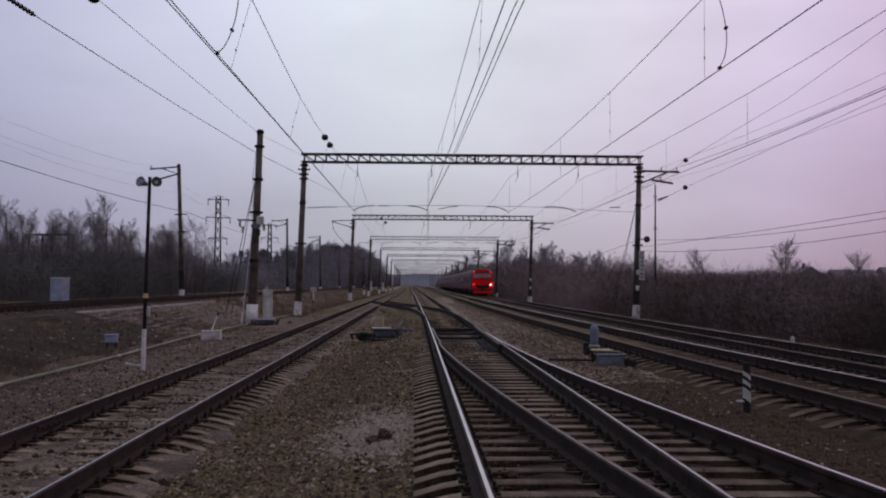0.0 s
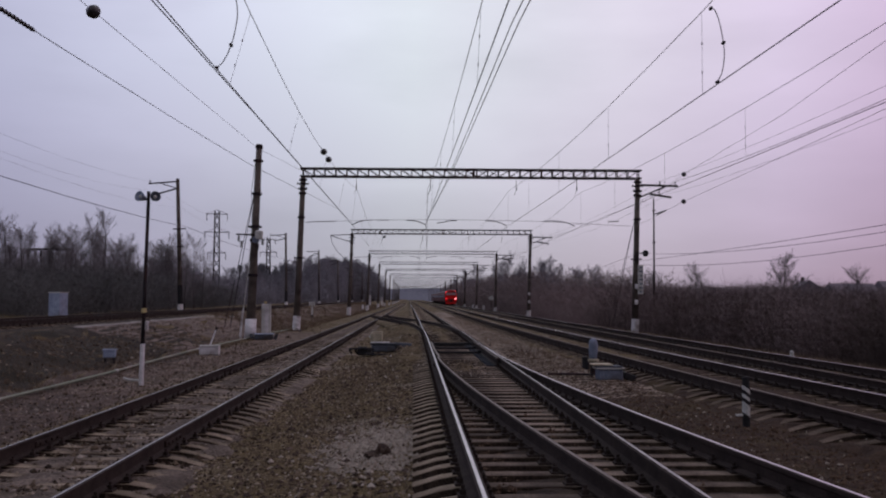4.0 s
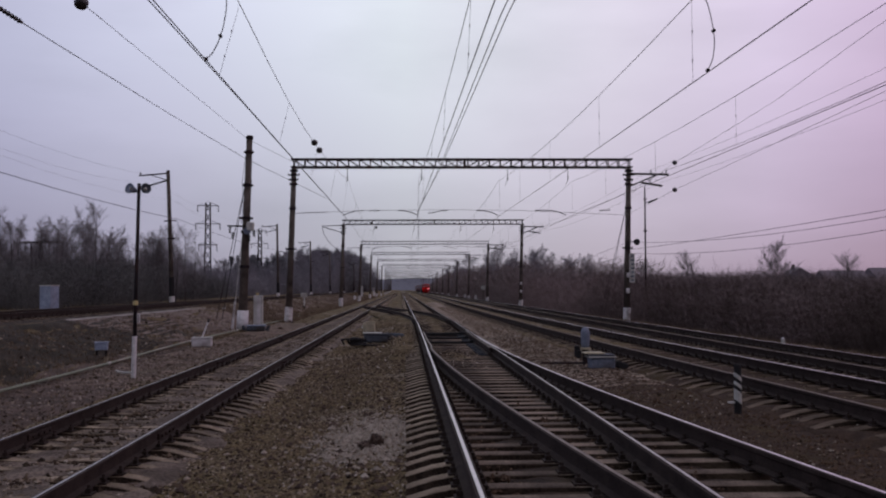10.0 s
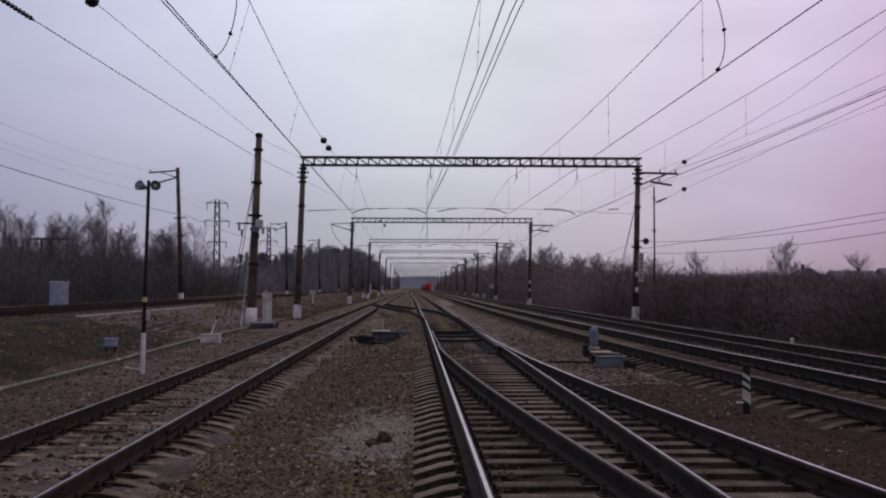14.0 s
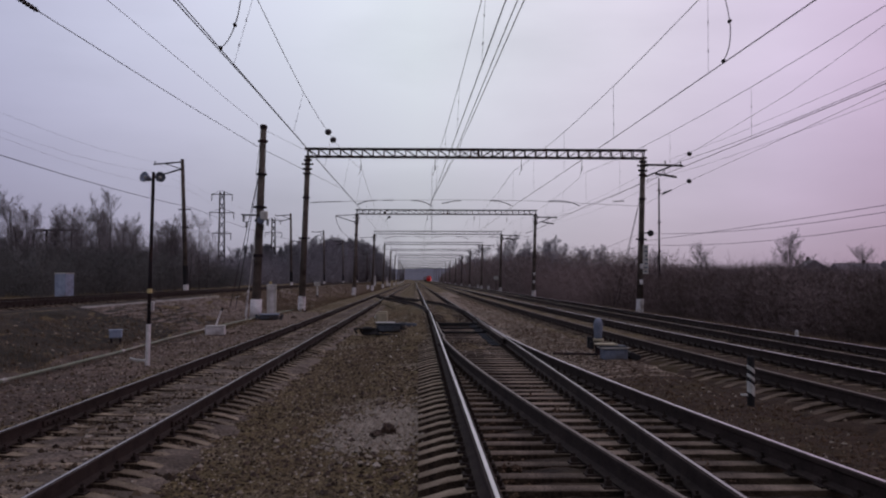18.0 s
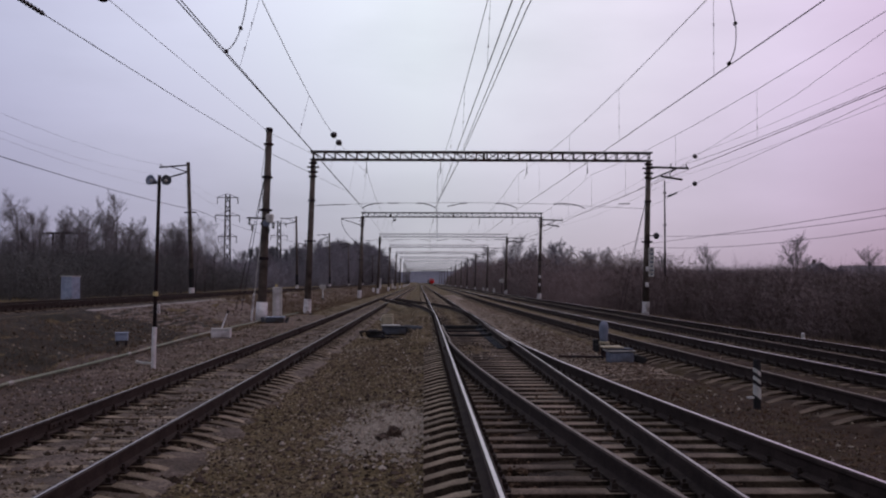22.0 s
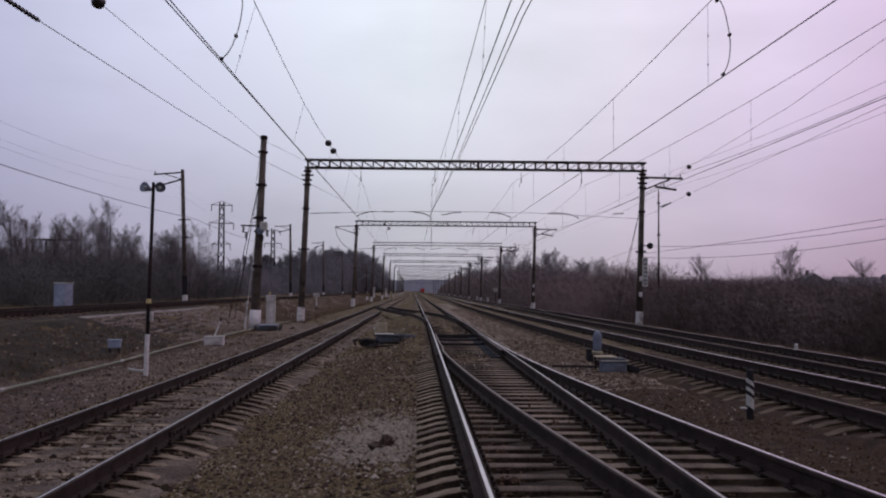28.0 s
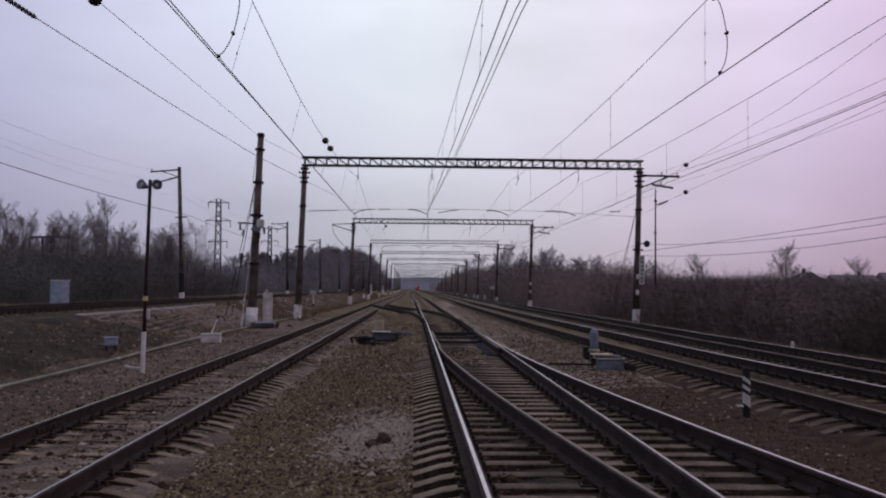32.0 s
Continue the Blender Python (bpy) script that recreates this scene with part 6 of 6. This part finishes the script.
stones(7000, lambda r: (r.uniform(2.9, 5.2), 8 + 26 * r.rand() ** 1.5), 0.014, 34, "gravel", "scattered stones on dark soil", M_SOILSTONE, lambda x, y: ground_z(x, y) + 0.018)
stones(160, lambda r: (r.uniform(2.9, 5.2), 8 + 26 * r.rand() ** 1.5), 0.015, 36, "gravel", "single pale stones on dark soil", M_PALESTONE, lambda x, y: ground_z(x, y) + 0.02)
stones(1800, lambda r: (r.choice([0.72, 1.75, 2.35]) + r.normal(0, 0.10), 6.5 + 12 * r.rand()), 0.017, 37, "gravel", "loose rubble beside the turnout rails", M_SOILSTONE, lambda x, y: -0.225)
stones(9000, lambda r: (r.uniform(-7.7, -5.3), 9 + 36 * r.rand() ** 1.5), 0.016, 38, "gravel", "loose stones on the cess", None, lambda x, y: ground_z(x, y) + 0.018)
stones(2500, lambda r: (r.uniform(0.5, 2.0), 37 + 24 * r.rand() ** 1.4), 0.014, 39, "gravel", "ballast stones heaped over the switch end", None, lambda x, y: -0.20)
stones(2500, lambda r: (r.uniform(-0.52, 0.44), 24.5 + 22 * r.rand() ** 1.3), 0.013, 41, "gravel", "brown rubble over the bearer ends", None, lambda x, y: -0.195 if y > 28 else -0.24)
stones(4000, lambda r: (r.uniform(-2.9, -0.4), 26 + 26 * r.rand() ** 1.3), 0.012, 42, "gravel", "loose ballast stones round the point machine")
stones(700, lambda r: (r.uniform(0.75, 1.75), 20.5 + 5.5 * r.rand()), 0.014, 43, "gravel", "brown rubble between the switch rails", None, lambda x, y: -0.175 if y > 23 else -0.21)
stones(2500, lambda r: (r.uniform(2.6, 4.4), 22 + 30 * r.rand() ** 1.2), 0.022, 44, "gravel", "pale stones on the dry strip between tracks", M_PALESTONE, lambda x, y: ground_z(x, y) + 0.015)
stones(2500, lambda r: (r.uniform(-11, -8.3), 16 + 44 * r.rand() ** 1.3), 0.025, 35, "gravel", "scattered stones on the embankment slope", None, lambda x, y: ground_z(x, y) + 0.018)


def tufts(count, area, h, seed, name, label):
    r = random.Random(seed)
    verts, faces = [], []
    for _ in range(count):
        x, y = area(r)
        z = ground_z(x, y)
        for k in range(5):
            a, lean = r.uniform(0, 6.28), r.uniform(0.1, 0.8)
            hh = h * r.uniform(0.4, 1.2)
            px_, py_ = x + r.gauss(0, 0.05), y + r.gauss(0, 0.05)
            u = (-math.sin(a) * 0.05 * h, math.cos(a) * 0.05 * h)
            i = len(verts)
            verts += [(px_ - u[0], py_ - u[1], z - 0.01), (px_ + u[0], py_ + u[1], z - 0.01), (px_ + math.cos(a) * hh * lean, py_ + math.sin(a) * hh * lean, z + hh * (1 - 0.4 * lean))]
            faces.append((i, i + 1, i + 2))
    return tagged(raw(name, verts, faces, M_GRASS), label, "grass", kind="stuff")


tufts(3500, lambda r: (r.uniform(-11.6, -7.4), 18 + 60 * r.random() ** 1.3), 0.16, 8, "dry_grass", "short dry grass on the embankment slope")
tufts(7000, lambda r: (r.uniform(-12.2, -6.8), 60 + 200 * r.random() ** 1.4), 0.3, 14, "dry_grass", "rusty brown dry grass on the far embankment")
tufts(4000, lambda r: (r.gauss(3.9, 0.35), 8 + 40 * r.random() ** 1.4), 0.06, 9, "dry_grass", "sparse dry grass between two tracks")
tufts(5000, lambda r: (r.uniform(2.9, 4.9), 24 + 70 * r.random() ** 1.3), 0.11, 11, "dry_grass", "pale dry grass between the middle tracks")
tufts(5000, lambda r: (r.gauss(-1.3, 0.5), 8 + 50 * r.random() ** 1.4), 0.05, 10, "dry_grass", "sparse dry grass on the gravel between tracks")
tufts(6000, lambda r: (r.uniform(12.6, 16.5), 16 + 60 * r.random() ** 1.2), 0.25, 12, "dry_grass", "dry grass at the edge of the scrub")


# ---- train ----
train = thing("electric_train", "red electric multiple-unit train, end carriage with lit lamps", "train", 10.5, 156, -0.27)
CAR = 20.1


def car_shell(length, nose):
    bm = bmesh.new()
    prof = [(-1.70, 0.95), (-1.76, 1.3), (-1.76, 3.1), (-1.62, 3.65), (-1.2, 4.05), (-0.5, 4.22), (0.5, 4.22), (1.2, 4.05), (1.62, 3.65), (1.76, 3.1), (1.76, 1.3), (1.70, 0.95)]
    rings = []
    for y, s, sink in ((0, 0.93, 0.10), (0.12, 0.985, 0.03), (0.5, 1, 0)) if nose else ((0, 0.97, 0.02), (0.15, 1, 0), (0.5, 1, 0)):
        rings.append([bm.verts.new((x * s, y, z - sink * (z > 3.3))) for x, z in prof])
    rings.append([bm.verts.new((x, length - 0.4, z)) for x, z in prof])
    rings.append([bm.verts.new((x * 0.97, length, z)) for x, z in prof])
    for a, b in zip(rings, rings[1:]):
        for k in range(len(prof)):
            f = bm.faces.new((a[k], b[k], b[(k + 1) % len(prof)], a[(k + 1) % len(prof)]))
            f.material_index = 1 if 3 <= k <= 7 else 0
    bm.faces.new(rings[0]).material_index = 2
    bm.faces.new(rings[-1][::-1])
    bmesh.ops.recalc_face_normals(bm, faces=bm.faces)
    return bm


WIN = bmesh.new()
box(WIN, 0, 0, 0, 0.03, 1.15, 0.85, None, 0.01)
win_mesh = bpy.data.meshes.new("window")
WIN.to_mesh(win_mesh)
win_mesh.materials.append(M_GLASS)
DOOR = bmesh.new()
box(DOOR, 0, 0, 0, 0.03, 1.25, 2.0, None, 0.01)
door_mesh = bpy.data.meshes.new("door")
DOOR.to_mesh(door_mesh)
door_mesh.materials.append(M_TRAINGREY)
for c in range(10):
    y0 = c * CAR
    body = part("carriage", car_shell(CAR - 0.5, c == 0), [M_TRAINSIDE, M_TRAINROOF, M_RED], train)
    body.location.y = y0
    for side in (-1, 1):
        for k in range(9):
            w = new("window", win_mesh)
            w.parent, w.location = body, (side * 1.765, 4.1 + k * 1.42, 2.55)
        for yy in (2.3, CAR - 3.0):
            w = new("door", door_mesh)
            w.parent, w.location = body, (side * 1.765, yy, 2.1)
    bm = bmesh.new()
    box(bm, 0, CAR / 2, 0.72, 2.6, 6.0, 0.5)
    box(bm, 0, CAR / 2, 0.98, 3.1, CAR - 1.2, 0.16)
    part("underframe", bm, M_BLACK, body)
    for yy in (2.9, CAR - 3.4):
        bm = bmesh.new()
        box(bm, 0, yy, 0.55, 2.4, 3.2, 0.35)
        for a in (-1.2, 1.2):
            rod(bm, (-0.85, yy + a, 0.47), (0.85, yy + a, 0.47), 0.46, n=16)
        part("bogie", bm, M_BLACK, body)
# face of the end carriage
face = train.children[0]
for sx in (-0.74, 0.74):
    bm = bmesh.new()
    box(bm, sx, -0.02, 3.1, 1.36, 0.06, 0.66, Euler((-0.12, 0, 0)).to_matrix().to_4x4(), 0.02)
    part("windscreen", bm, M_SKYSCREEN, face, "wide windscreen with a pale sky reflection painted in")
bm = bmesh.new()
box(bm, 0, -0.01, 3.66, 2.6, 0.07, 0.34, None, 0.02)
part("destination_band", bm, M_TRAINSIDE, face)
bm = bmesh.new()
box(bm, 0, -0.03, 2.62, 3.0, 0.05, 0.07)
part("moulding", bm, M_TRAINSIDE, face)
bm = bmesh.new()
a = [bm.verts.new(v) for v in ((-1.15, -0.06, 1.62), (1.15, -0.06, 1.62), (0.75, -0.06, 1.12), (-0.75, -0.06, 1.12))]
a2 = [bm.verts.new(v.co + Vector((0, 0.08, 0))) for v in a]
bm.faces.new(a[::-1])
for i in range(4):
    bm.faces.new((a[i], a[(i + 1) % 4], a2[(i + 1) % 4], a2[i]))
part("lower_grille", bm, M_BLACK, face)
bm = bmesh.new()
box(bm, 0, -0.12, 0.52, 2.9, 0.25, 0.42, None, 0.05)
part("pilot", bm, M_RED, face, "red pilot plate")
bm = bmesh.new()
box(bm, 0, -0.06, 0.86, 2.7, 0.2, 0.22)
part("buffer_beam", bm, M_BLACK, face)
bm = bmesh.new()
box(bm, 0, -0.3, 1.05, 0.36, 0.5, 0.3, None, 0.04)
part("coupler", bm, M_BLACK, face)
for sx, sz, m, r in ((-1.3, 3.72, M_TAIL, 0.08), (1.3, 3.72, M_TAIL, 0.08), (-1.3, 1.72, M_DIMLAMP, 0.11), (1.3, 1.72, M_HEAD, 0.15)):
    bm = bmesh.new()
    rod(bm, (sx, -0.1, sz), (sx, 0.05, sz), r, n=14)
    part("lamp", bm, m, face, "glowing lamp")
bm = bmesh.new()
for s in (-1, 1):
    bar(bm, (0.6 * s, 22, 4.25), (0.75 * s, 23.1, 5.0), 0.06, 0.06)
    bar(bm, (0.75 * s, 23.1, 5.0), (0.5 * s, 22.2, 5.9), 0.05, 0.05)
box(bm, 0, 22.2, 5.95, 1.6, 0.2, 0.06)
part("pantograph", bm, M_STEEL, train)


def motions():
    rows = [(t, 156 + 31.5 * t) for t in range(0, 33)]
    walk(train, [(t, pose(10.5 + bend(y), y, -0.27, 0, 0, 0.43 * min(max((y - 340) / 80, 0), 1))) for t, y in rows])


motions()
